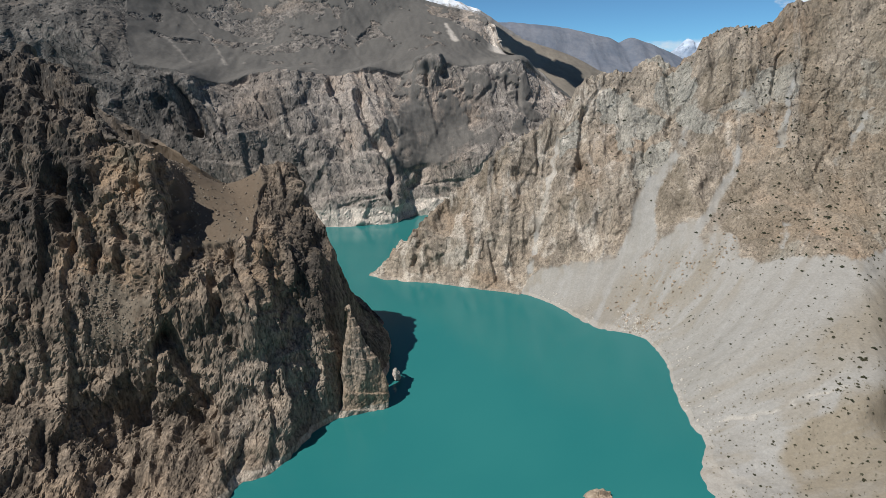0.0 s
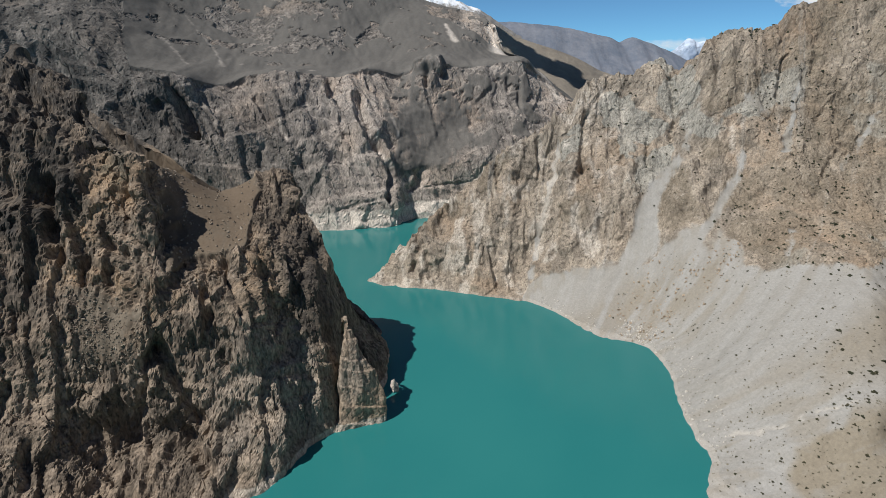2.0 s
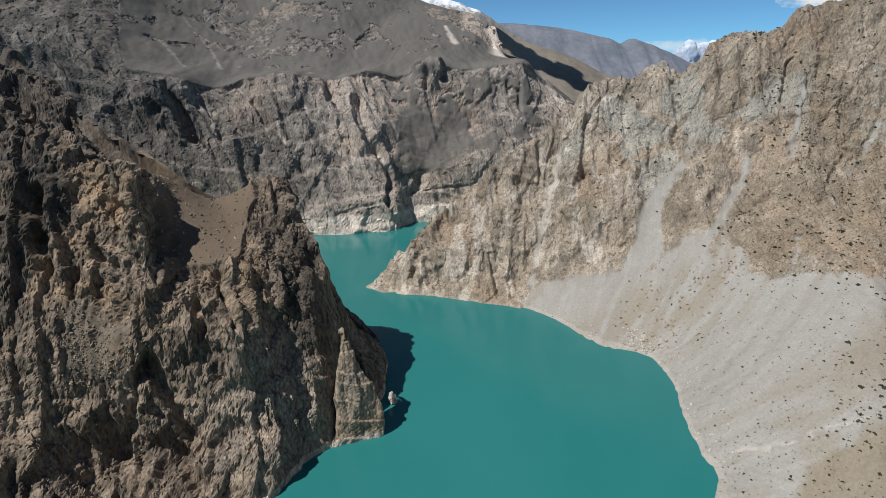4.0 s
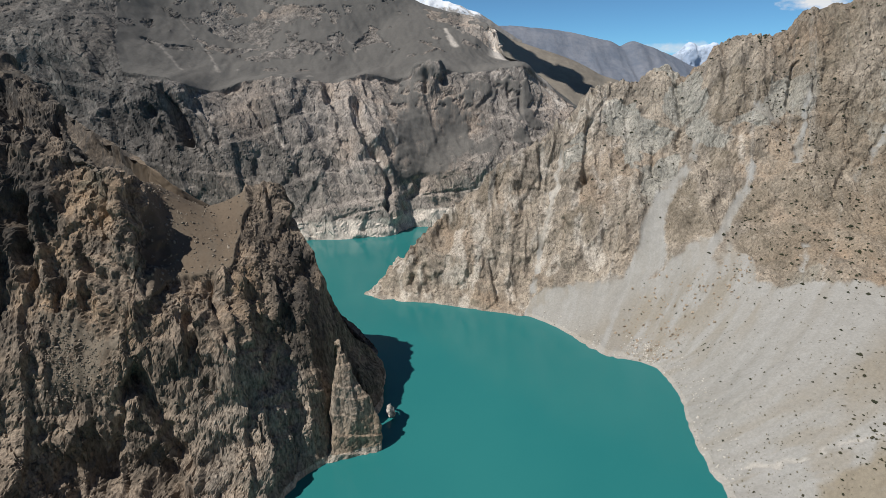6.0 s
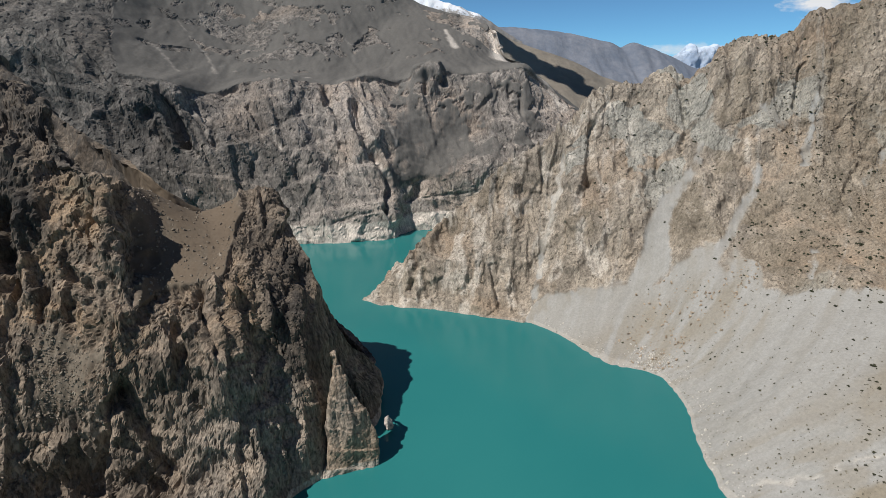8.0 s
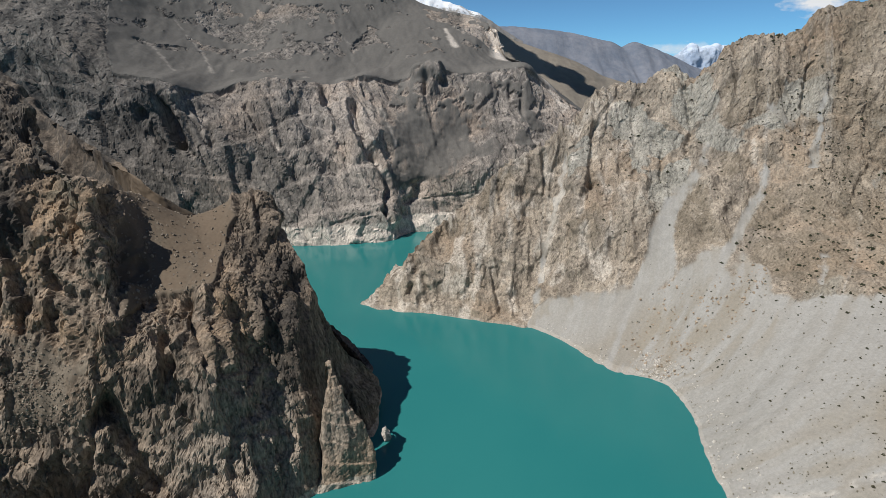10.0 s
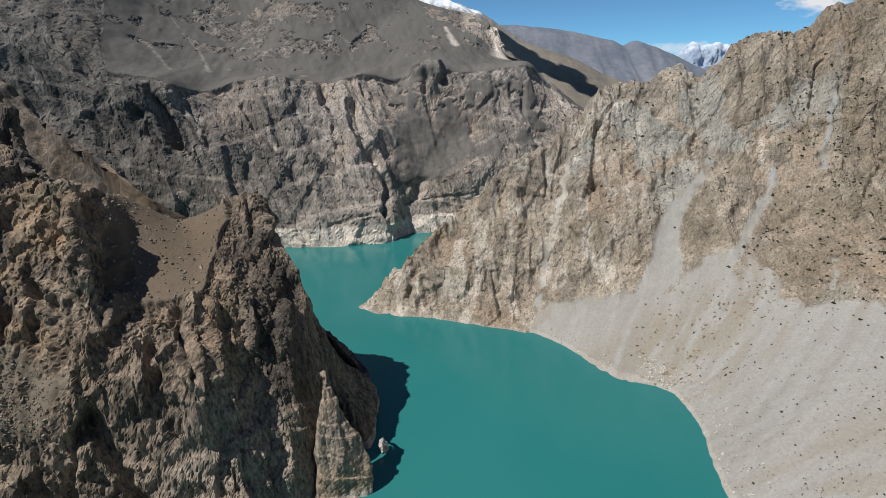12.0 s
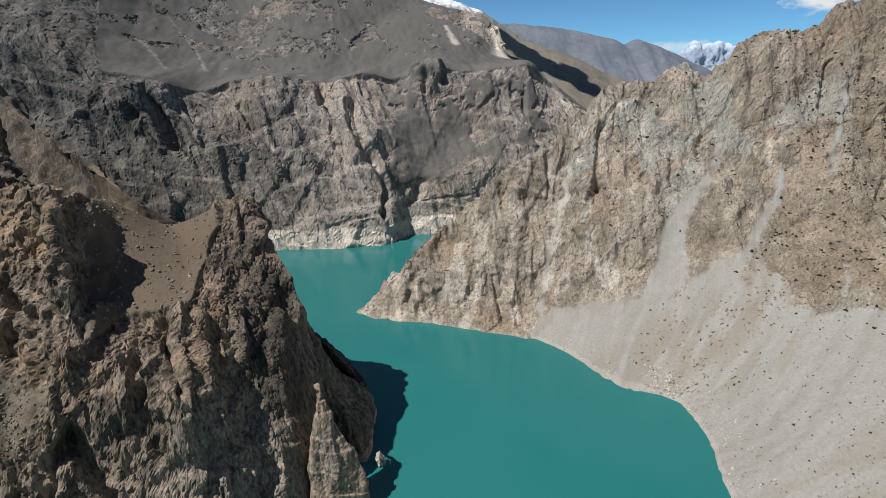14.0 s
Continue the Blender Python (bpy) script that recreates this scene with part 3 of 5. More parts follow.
HEADLAND_CUTS.append((9, 7, ((-107, 388, 124), (-106, 363, 110), (-106, 346, 81), (-107, 340, 69))))
HEADLAND_CUTS.append((9, 7, ((-102, 408, 124), (-96, 397, 112), (-90, 374, 95), (-85, 365, 71), (-81, 361, 54))))
HEADLAND_CUTS.append((7, 8, ((-179, 302, 91), (-175, 301, 77), (-168, 299, 61), (-162, 297, 44), (-154, 293, 32))))
HEADLAND_CUTS.append((7, 8, ((-165, 291, 30), (-156, 283, 22), (-146, 274, 18))))
HEADLAND_CUTS.append((7, 8, ((-187, 294, 79), (-181, 298, 83), (-179, 300, 85))))
HEADLAND_CUTS.append((6, 6, ((-189, 292, 69), (-193, 289, 50), (-199, 291, 28))))
HEADLAND_CUTS.append((8, 5, ((-211, 276, 21), (-204, 274, 18), (-197, 267, 16))))
HEADLAND_CUTS.append((7, 5, ((-190, 257, 14), (-183, 251, 13))))
HEADLAND_CUTS.append((8, 8, ((-264, 348, 190), (-258, 339, 173), (-254, 330, 157), (-248, 322, 143))))
HEADLAND_CUTS.append((15, 8, ((-285, 339, 183), (-273, 339, 180), (-264, 342, 181))))
HEADLAND_CUTS.append((4, 5, ((-246, 338, 167), (-240, 332, 153), (-232, 325, 139), (-231, 317, 126))))
HEADLAND_CUTS.append((6, 4, ((-213, 352, 180), (-205, 347, 169))))
HEADLAND_CUTS.append((5, 4, ((-223, 335, 152), (-213, 329, 141))))
HEADLAND_CUTS.append((10, 7, ((-308, 406, 253), (-292, 390, 240), (-281, 383, 233))))
HEADLAND_CUTS.append((8, 7, ((-258, 388, 230), (-247, 385, 224), (-237, 375, 214))))
HEADLAND_CUTS.append((6, 5, ((-260, 264, 67), (-259, 267, 69), (-258, 273, 77))))
HEADLAND_CUTS.append((6, 4, ((-260, 298, 117), (-258, 289, 105))))
HEADLAND_CUTS.append((5, 5, ((-239, 259, 50), (-231, 242, 36))))
HEADLAND_CUTS.append((6, 5, ((-229, 256, 41), (-221, 241, 30))))
HEADLAND_CUTS.append((5, 4, ((-164, 329, 121), (-154, 324, 107), (-156, 319, 94))))
HEADLAND_CUTS.append((5, 5, ((-146, 313, 78), (-144, 310, 69))))
HEADLAND_CUTS.append((9, -5, ((-254, 349, 190), (-248, 336, 163), (-239, 325, 142))))
HEADLAND_CUTS.append((8, -4, ((-135, 354, 130), (-129, 343, 111), (-125, 332, 99))))
HEADLAND_CUTS.append((9, -5, ((-181, 287, 25), (-176, 265, 17))))
FAR_CUTS = []
FAR_CUTS.append((17, 26, ((-469, 929, 264), (-457, 926, 237), (-451, 927, 207), (-436, 918, 173))))
FAR_CUTS.append((8, 8, ((-436, 918, 173), (-414, 910, 152))))
FAR_CUTS.append((9, 9, ((-495, 923, 217), (-469, 916, 175), (-460, 913, 166))))
FAR_CUTS.append((8, 8, ((-424, 964, 235), (-393, 941, 198), (-383, 920, 164))))
FAR_CUTS.append((9, 9, ((-345, 993, 231), (-318, 970, 196), (-298, 962, 173), (-284, 959, 158))))
FAR_CUTS.append((11, 13, ((-225, 1073, 256), (-215, 1042, 229))))
FAR_CUTS.append((15, 18, ((-167, 1054, 230), (-156, 1021, 196), (-138, 997, 159), (-124, 992, 138))))
FAR_CUTS.append((10, 11, ((-124, 992, 138), (-101, 984, 101), (-96, 977, 83), (-97, 938, 50))))
FAR_CUTS.append((7, 8, ((-97, 938, 50), (-85, 933, 20), (-81, 938, 7))))
FAR_CUTS.append((7, 5, ((-321, 937, 145), (-324, 929, 129), (-323, 923, 115))))
FAR_CUTS.append((6, 5, ((-194, 1007, 189), (-184, 985, 154))))
FAR_CUTS.append((7, 7, ((-154, 1103, 268), (-141, 1083, 247), (-125, 1080, 236))))
FAR_CUTS.append((9, 7, ((-49, 1011, 88), (-42, 1005, 66), (-66, 995, 56))))
FAR_CUTS.append((6, 5, ((-76, 984, 43), (-70, 984, 34))))
FAR_CUTS.append((4, 3, ((-188, 908, 35), (-139, 923, 46), (-97, 938, 50))))
FAR_CUTS.append((4, 3, ((-99, 947, 60), (-26, 1008, 59), (54, 1027, 63))))
FAR_CUTS.append((9, 12, ((-33, 1137, 287), (-32, 1115, 255))))
FAR_CUTS.append((11, 13, ((2, 1154, 296), (7, 1136, 272))))
FAR_CUTS.append((6, 4, ((66, 1124, 213), (86, 1133, 231), (104, 1143, 247))))
FAR_CUTS.append((7, 7, ((139, 1158, 267), (142, 1146, 246))))
FAR_CUTS.append((9, 10, ((187, 1186, 286), (193, 1179, 267))))
FAR_CUTS.append((7, 7, ((166, 1152, 249), (166, 1133, 211))))
FAR_CUTS.append((26, -16, ((-47, 1154, 292), (-8, 1149, 295))))
FAR_CUTS.append((14, -7, ((-146, 1009, 179), (-122, 990, 132))))
FAR_CUTS.append((18, -8, ((-479, 924, 199), (-450, 915, 170))))
FAR_CHALK = []
FAR_CHALK.append((7, 0.7, ((-154, 1030, 204), (-126, 1003, 158), (-122, 990, 132), (-97, 988, 102))))
FAR_CHALK.append((6, 0.6, ((-118, 1074, 227), (-93, 1040, 177), (-85, 1030, 156))))
FAR_CHALK.append((6, 0.6, ((-301, 977, 196), (-295, 963, 173), (-284, 959, 158))))
FAR_CHALK.append((36, 1, ((125, 1460, 399), (134, 1449, 368), (139, 1415, 345), (139, 1353, 328))))
FAR_CHALK.append((16, 0.8, ((7, 1410, 397), (29, 1325, 353))))
FAR_CHALK.append((24, 0.6, ((222, 1242, 278), (242, 1223, 255), (265, 1208, 225))))
FAR_CHALK.append((5, 0.35, ((-407, 1101, 288), (-318, 1073, 280), (-255, 1089, 278))))
FAR_CHALK.append((5, 0.3, ((-564, 1226, 399), (-475, 1141, 325), (-429, 1070, 283))))
FAR_CHALK.append((5, 0.25, ((-257, 1350, 429), (-219, 1304, 362), (-189, 1277, 335))))
FAR_CHALK.append((5, 0.25, ((-606, 1119, 386), (-536, 1074, 330), (-470, 1013, 285))))
RIDGE_CUTS = []
RIDGE_CUTS.append((8, 9, ((188, 700, 215), (185, 683, 183), (178, 661, 149))))
RIDGE_CUTS.append((9, 8, ((178, 661, 149), (168, 650, 128))))
RIDGE_CUTS.append((4, 5, ((151, 643, 100), (149, 629, 71))))
RIDGE_CUTS.append((6, 6, ((-37, 670, 62), (-29, 653, 44), (-39, 640, 17))))
RIDGE_CUTS.append((6, 7, ((-21, 646, 39), (-15, 633, 11))))
RIDGE_CUTS.append((6, 5, ((63, 635, 50), (67, 619, 24), (73, 604, 10))))
RIDGE_CUTS.append((5, 4, ((126, 700, 181), (129, 690, 145), (127, 678, 124))))
RIDGE_CUTS.append((4, 4, ((70, 690, 148), (73, 672, 117))))
RIDGE_CUTS.append((6, 5, ((141, 617, 47), (129, 603, 27))))
RIDGE_CUTS.append((6, 7, ((292, 704, 268), (294, 686, 240), (295, 673, 216), (286, 658, 186))))
RIDGE_CUTS.append((5, 6, ((259, 666, 177), (256, 648, 154))))
RIDGE_CUTS.append((4, 4, ((268, 685, 212), (259, 666, 177))))
RIDGE_CUTS.append((5, 4, ((230, 663, 163), (219, 621, 113), (224, 610, 93))))
RIDGE_CUTS.append((5, 4, ((216, 602, 74), (204, 587, 51))))
RIDGE_CUTS.append((6, 8, ((414, 666, 292), (409, 657, 273), (402, 646, 246))))
RIDGE_CUTS.append((8, 5, ((407, 615, 196), (395, 610, 188))))
RIDGE_CUTS.append((8, 5, ((365, 640, 214), (360, 636, 205))))
RIDGE_CUTS.append((8, 5, ((358, 579, 136), (339, 565, 113))))
RIDGE_CUTS.append((12, 4, ((153, 692, 167), (135, 660, 105), (119, 637, 49))))
RIDGE_CUTS.append((16, -5, ((163, 699, 197), (162, 650, 122), (155, 615, 56))))
RIDGE_CUTS.append((14, -5, ((89, 686, 145), (90, 651, 83), (85, 625, 30))))
RIDGE_CUTS.append((14, -4, ((251, 702, 225), (233, 643, 144), (213, 607, 80))))
RIDGE_CUTS.append((14, -5, ((265, 588, 100), (282, 604, 124), (299, 627, 161))))
RIDGE_CUTS.append((18, -5, ((28, 669, 87), (24, 637, 41))))
RIDGE_CUTS.append((5, 4, ((459, 605, 185), (426, 577, 156), (399, 548, 134))))
RIDGE_CUTS.append((5, 4, ((489, 609, 216), (469, 598, 179))))
RIDGE_CUTS.append((7, 5, ((448, 665, 306), (438, 648, 267))))
RIDGE_CHUTES = []
RIDGE_CHUTES.append((9, 0.75, ((153, 696, 175), (140, 667, 118), (123, 646, 70), (112, 609, 20))))
RIDGE_CHUTES.append((9, 0.7, ((419, 646, 254), (412, 627, 215), (393, 601, 177))))
RIDGE_CHUTES.append((9, 0.7, ((493, 610, 222), (485, 605, 204), (450, 585, 161))))
RIDGE_CHUTES.append((8, 0.6, ((359, 512, 106), (340, 486, 91))))
RIDGE_CHUTES.append((14, 0.6, ((371, 653, 240), (384, 640, 224))))
RIDGE_PALE = []
RIDGE_PALE.append((9, 0.8, ((164, 701, 199), (153, 692, 167), (137, 663, 111), (122, 630, 43))))
RIDGE_PALE.append((6, 0.6, ((88, 682, 138), (82, 651, 84), (74, 629, 36))))
RIDGE_PALE.append((6, 0.6, ((197, 636, 125), (189, 610, 66), (182, 595, 48))))
RIDGE_PALE.append((7, 0.6, ((348, 638, 202), (345, 625, 176))))
RIDGE_PALE.append((5, 0.5, ((38, 665, 88), (32, 635, 41))))
RIDGE_PALE.append((5, 0.5, ((329, 676, 253), (315, 661, 213))))
RIDGE_TRACK = [(4, 0.9, ((278, 306, 47), (252, 308, 33), (229, 312, 20), (209, 319, 10)))]
CHUTE_LOW = [(7.75, 4.1), (8.05, 3.95), (7.8, 3.6), (7.3, 3.2), (7.1, 2.68), (7.2, 2.36), (7.1, 2.04), (6.6, 1.48), (6.24, 1.09), (5.3, 0.0), (4.5, 0.0), (5.0, 1.05), (5.7, 1.6), (6.3, 1.8), (6.4, 2.26), (6.5, 2.62), (6.85, 3.15), (7.4, 3.6)]
CHUTE_HIGH = [(8.95, 3.5), (9.22, 3.5), (8.78, 3.0), (8.6, 2.76), (8.2, 2.3), (7.5, 2.0), (7.28, 2.22), (7.75, 2.32), (8.2, 2.6), (8.45, 2.9), (8.72, 3.24)]
RUBBLE = [(8.2, 0.05), (6.64, 0.57), (6.64, 1.36), (7.28, 1.89), (8.53, 2.12), (9.02, 2.4), (9.33, 2.14), (9.0, 1.55), (8.5, 1.11), (8.65, 0.2)]
CLEAN_SCREE = [(9.4, 0.2), (9.24, 0.8), (9.88, 1.7), (10.67, 2.42), (11.43, 3.09), (11.79, 2.8), (11.52, 2.02), (11.41, 1.45), (11.55, 0.7), (11.14, 0.05)]
TERRACE_HIGH = [(11.7, 1.84), (11.85, 2.7), (12.2, 3.6), (13.0, 3.6), (12.5, 2.6), (12.32, 2.02)]
TERRACE_LOW = [(12.86, 2.46), (13.05, 1.95), (13.3, 1.65), (13.8, 1.6), (14.6, 1.5), (14.6, 3.6), (13.1, 3.6)]
# joint sets: the directions across the faces of the blocks
RIDGE_JOINTS = ((0.95, 0.25, 0.15), (0.1, 0.35, 1.0), (-0.5, 0.8, 0.3))
HEAD_JOINTS = ((1.0, 0.1, 0.25), (-0.2, 0.3, 1.0), (0.55, 0.8, -0.2))
FAR_JOINTS = ((1.0, 0.2, -0.1), (0.25, 0.3, 1.0), (-0.45, 0.85, 0.25))
# gullies, screes and crags of the other slopes
GULLY = [(1.49, 3.72), (1.78, 3.67), (2.26, 3.44), (2.87, 3.25), (2.47, 2.61), (1.7, 2.33), (1.6, 3.03), (1.4, 3.47)]
TAN_SLABS = [(1.04, 4.93), (1.6, 5.41), (3.21, 5.76), (3.52, 5.2), (2.82, 4.51), (3.04, 4.22), (4.5, 3.85), (4.5, 2.69), (3.69, 2.78), (3.3, 2.4), (2.82, 3.58), (1.94, 3.56), (1.4, 3.67), (1.21, 4.29)]
FACE_SLAB = [(5.47, 3.86), (6.21, 4.13), (6.44, 3.75), (6.09, 2.36), (5.3, 2.11), (5.22, 2.61)]
LOW_FACE = [(3.9, 2.0), (4.8, 1.6), (6.0, 2.2), (7.5, 2.2), (8.2, 0.2), (4.2, 0.2)]
# upper right face: black-brown bands, with the clefts' shade painted in
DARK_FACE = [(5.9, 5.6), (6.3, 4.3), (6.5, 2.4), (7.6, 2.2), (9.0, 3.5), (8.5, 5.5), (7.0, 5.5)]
WALL_SCREE = [(9.37, 3.65), (9.73, 3.44), (10.3, 3.37), (11.7, 3.5), (12.9, 3.4), (12.3, 3.2), (12.55, 2.5), (11.8, 1.8), (10.8, 1.68), (9.67, 1.37), (9.77, 2.0), (10.04, 2.45), (9.57, 3.23)]
WALL_GREY = [(9.2, 4.05), (14.6, 4.05), (14.6, 2.4), (12.6, 2.0), (11.8, 1.75), (10.8, 1.65), (9.7, 1.5), (10.0, 2.5)]
CRAGS = [[(3.76, 6.14), (4.64, 6.22), (5.31, 6.16), (5.64, 5.75), (7.21, 5.94), (7.52, 5.51), (5.67, 5.44), (5.17, 5.56), (4.61, 5.69), (4.08, 5.92)],
         [(7.39, 6.05), (8.0, 6.08), (8.53, 5.46), (8.18, 5.44)], [(5.56, 6.4), (6.34, 6.4), (7.09, 6.18), (6.41, 6.2)], [(9.6, 6.3), (11.5, 7.2), (13.2, 7.2), (13.0, 5.9), (11.36, 5.83)]]
RIDGE_BROWN = [(274, 610, 124, 30), (282, 579, 107, 30), (349, 594, 136, 26), (338, 539, 104, 34), (404, 559, 142, 40), (454, 605, 184, 40), (352, 666, 254, 34), (60, 687, 137, 26), (20, 675, 90, 24), (167, 635, 102, 22), (353, 525, 108, 34), (431, 532, 126, 40), (330, 631, 181, 22), (481, 573, 156, 40)]
RIDGE_GREY = [(301, 686, 247, 30), (259, 683, 199, 34), (409, 648, 253, 30), (371, 652, 238, 34), (232, 709, 225, 28), (321, 658, 213, 30), (168, 684, 176, 16), (260, 640, 145, 22)]
RIDGE_CREST = [(154, 206.3), (170, 223.2), (183, 235.7), (197, 254.1), (213, 260.8), (228, 260.9), (248, 259.5), (260, 263.9), (271, 274.6), (281, 280.3), (288, 283.1), (296, 278.0), (304, 270.1), (310, 267.9), (319, 274.2), (331, 288.0), (336, 301.6), (345, 308.3), (359, 313.5), (372, 317.5), (383, 316.0), (404, 316.0), (419, 321.3), (428, 337.0), (438, 343.4)]
# end of fractures


def thing(name, label, category, kind="", group=""):
    return tagged(new(name), label, category, group, kind)


def to_grid(f, g):
    return f.reshape(g.shape[:2])


def interp_rows(u, table):
    """Value at section mark u from (mark, value) pairs."""
    return np.interp(u, [a for a, _ in table], [b for _, b in table])


def along(g, points, width, soft=0.0, taper=0.0):
    """1 on a line through places, falling to 0 at its width in metres, which may taper towards its start."""
    p = g.reshape(-1, 3)
    q = np.array(points, float)
    out = np.zeros(len(p))
    at = np.flatnonzero(((p > q.min(0) - width) & (p < q.max(0) + width)).all(1))
    p = p[at]
    best = np.full(len(p), 1e9)
    for i, (a, b) in enumerate(zip(q, q[1:])):
        d = b - a
        t = np.clip(((p - a) @ d) / (d @ d), 0, 1)
        wide = 1 - taper * (1 - (i + t) / (len(q) - 1))
        best = np.minimum(best, np.linalg.norm(p - a - t[:, None] * d, axis=1) / wide)
    out[at] = 1 - step(width * soft, width, best)
    return to_grid(out, g)


def cut(g, lines, soft=0.5):
    """Depth of clefts (below 0) and ribs (above 0) that run along lines."""
    total = np.zeros(g.shape[:2])
    bent = g + 0.35 * np.stack([to_grid(fbm(g.reshape(-1, 3) * 0.12 + k, 3), g) for k in (0, 40, 80)], -1) * 6
    for width, depth, points in lines:
        total -= depth * along(bent, points, width, soft)
    return total


def most(g, lines, taper=0.5):
    total = np.zeros(g.shape[:2])
    bent = g + 3.5 * np.stack([to_grid(fbm(g.reshape(-1, 3) * 0.07 + k, 3), g) for k in (0, 40, 80)], -1)
    for width, strength, points in lines:
        total = np.maximum(total, strength * along(bent, points, width, 0.1, taper))
    return total


def near(g, spots):
    """1 inside round spots (x, y, z, radius), falling to 0 at their edge."""
    p = g.reshape(-1, 3)
    total = np.zeros(len(p))
    for x, y, z, r in spots:
        total = np.maximum(total, 1 - step(r * 0.7, r, np.linalg.norm(p - (x, y, z), axis=1)))
    return to_grid(total, g)


# the east ridge: scree fans below, warm rock above
def build_east_ridge():
    g, u, v = loft(EAST_RIDGE, ((0.25, 0.35, -0.35), (0.7, 1.2, -1.05)), 1.3, 1.3)
    U, V = np.meshgrid(u, v, indexing="ij")
    p = g.reshape(-1, 3)
    wob = to_grid(fbm(p * 0.02, 4), g)
    fine = to_grid(fbm(p * 0.35, 3), g)
    top = interp_rows(U, ((0, -1), (3.6, -1), (4.0, 0.26), (4.4, 1.15), (5.2, 1.5), (6.3, 1.75), (7.3, 2.2), (8.1, 2.45), (9.0, 2.35), (9.4, 2.1), (10.0, 2.2), (10.6, 2.55), (11.0, 2.7), (11.4, 3.1), (12, 3.7), (13, 4.5), (16, 4.5)))
    scree = 1 - step(-0.2, 0.2, V - top + 0.3 * wob)
    ragged = to_grid(fbm(p * 0.07 + 12, 3), g)
    uw, vw = U + 0.14 * wob + 0.07 * ragged, V + 0.14 * wob + 0.07 * ragged
    chute = np.maximum(patch(uw, vw, CHUTE_LOW, 0.2), patch(uw, vw, CHUTE_HIGH, 0.16)) * (1 - 0.5 * step(3.0, 4.0, V + 0.5 * ragged))
    scree = np.maximum.reduce([scree, chute, most(g, RIDGE_CHUTES, 0.2)])
    rock = 1 - step(0.1, 0.9, scree)
    tall = p * (1, 1, 0.2) + p[:, 2:] * (-0.1, 0, 0)
    mid, tone_b = blocks(tall, 0.06, RIDGE_JOINTS, 0.35, g)
    amount = rock * (2.0 * to_grid(ridged(tall * 0.02, 2), g) + 2.6 * mid)
    ribs = 3.8 * slabs(p, (1, 0.3, -0.12), 44, 0.3, 3, g) + 2.5 * slabs(p, (1, 0.1, -0.2), 17, 0.25, 11, g, 0.2) + 1.7 * slabs(p, (1, 0.2, 0.05), 8, 0.25, 19, g, 0.35)
    beds = 2.0 * slabs(p, (0.25, 0.2, 1), 22, 0.25, 5, g, 0.2) + 2.4 * slabs(p, (0.75, 0.2, -0.7), 24, 0.25, 31, g, 0.2)
    chips = rock * (ribs + beds + 0.75 * facets(p * (1, 1, 0.3), 0.2, 0.05, g, 0.22)) + (0.1 + 0.2 * rock) * fine
    tone = rock * 0.5 * tone_b
    amount += rock * step(8, 10, U) * 0.45 * to_grid(perlin(p @ np.array(((0.03, 0, 0.12), (0.0, 0.03, 0.05), (0.05, 0.0, 0.3)))), g)
    amount += 2.2 * wob * (0.5 + 0.6 * rock)
    amount += cut(g, RIDGE_CUTS, 0.05) * (0.35 + 0.65 * rock)
    amount -= (1 - rock) * 1.6 * to_grid(np.maximum(0, ridged(p * (0.05, 0.05, 0.01), 2)), g) * 0.5
    amount *= step(-1, 0.3, V) * 0.85 + 0.15
    road = most(g, RIDGE_TRACK)
    g = relief(g, amount - 1.2 * road, (0, 300, 300), chips * step(0, 0.5, V))
    crest = np.argmin(np.abs(v - 5.0))
    rise = np.interp(g[:, crest, 0], [a for a, _ in RIDGE_CREST], [b for _, b in RIDGE_CREST]) - g[:, crest, 2]
    rise *= step(*RIDGE_CREST[0][:1], RIDGE_CREST[0][0] + 15, g[:, crest, 0]) * (1 - step(RIDGE_CREST[-1][0] - 8, RIDGE_CREST[-1][0] + 12, g[:, crest, 0]))
    g[..., 2] += rise[:, None] * (step(3.7, 5.0, V) * (1 - step(5.3, 6.6, V)))
    top_edge = step(4.4, 5.0, V) * (1 - step(5.0, 5.7, V))
    teeth = step(0.25, 0.5, to_grid(perlin(p * (0.22, 0.05, 0.0) + 2), g)) * step(3.25, 3.4, U) * (1 - step(3.95, 4.1, U)) * (1 - step(0.0, 0.25, np.abs(V - 5)))
    g[..., 2] += top_edge * (2.0 * (to_grid(ridged(p * 0.07, 4), g) - 0.9) + 2.4 * facets(p, 0.14, 0.3, g)) + 10.0 * teeth
    warm = step(-0.35, 0.45, to_grid(fbm(p * 0.007 + 3, 3), g) + 0.45 * (U - 7.5) / 4 + 0.35 * (1 - step(3, 4.5, U)))
    terrace = np.maximum(patch(uw, vw, TERRACE_LOW, 0.12), 0.8 * patch(uw, vw, TERRACE_HIGH, 0.25))
    rubble = patch(uw, vw, RUBBLE, 0.3)
    clean = np.maximum(patch(uw, vw, CLEAN_SCREE, 0.25), chute)
    streaks = to_grid(fbm(np.stack([U.ravel() * 3.5, V.ravel() * 0.9, 0.02 * p[:, 2]], 1), 5), g)
    grit = step(-0.1, 0.7, streaks + 0.6 * to_grid(fbm(p * 0.016 + 8, 4), g)) * 0.5
    earth = np.maximum.reduce([grit * (1 - 0.75 * clean), 0.95 * terrace, 0.7 * rubble * step(-0.7, 0.5, streaks)])
    brown = near(g + 14 * wob[..., None], RIDGE_BROWN)
    cool = np.maximum(near(g + 16 * wob[..., None], RIDGE_GREY), 0.7 * step(0.0, 0.5, to_grid(fbm(p * 0.012 + 21, 4), g)) * (0.35 + 0.65 * step(5.5, 7.0, U)))
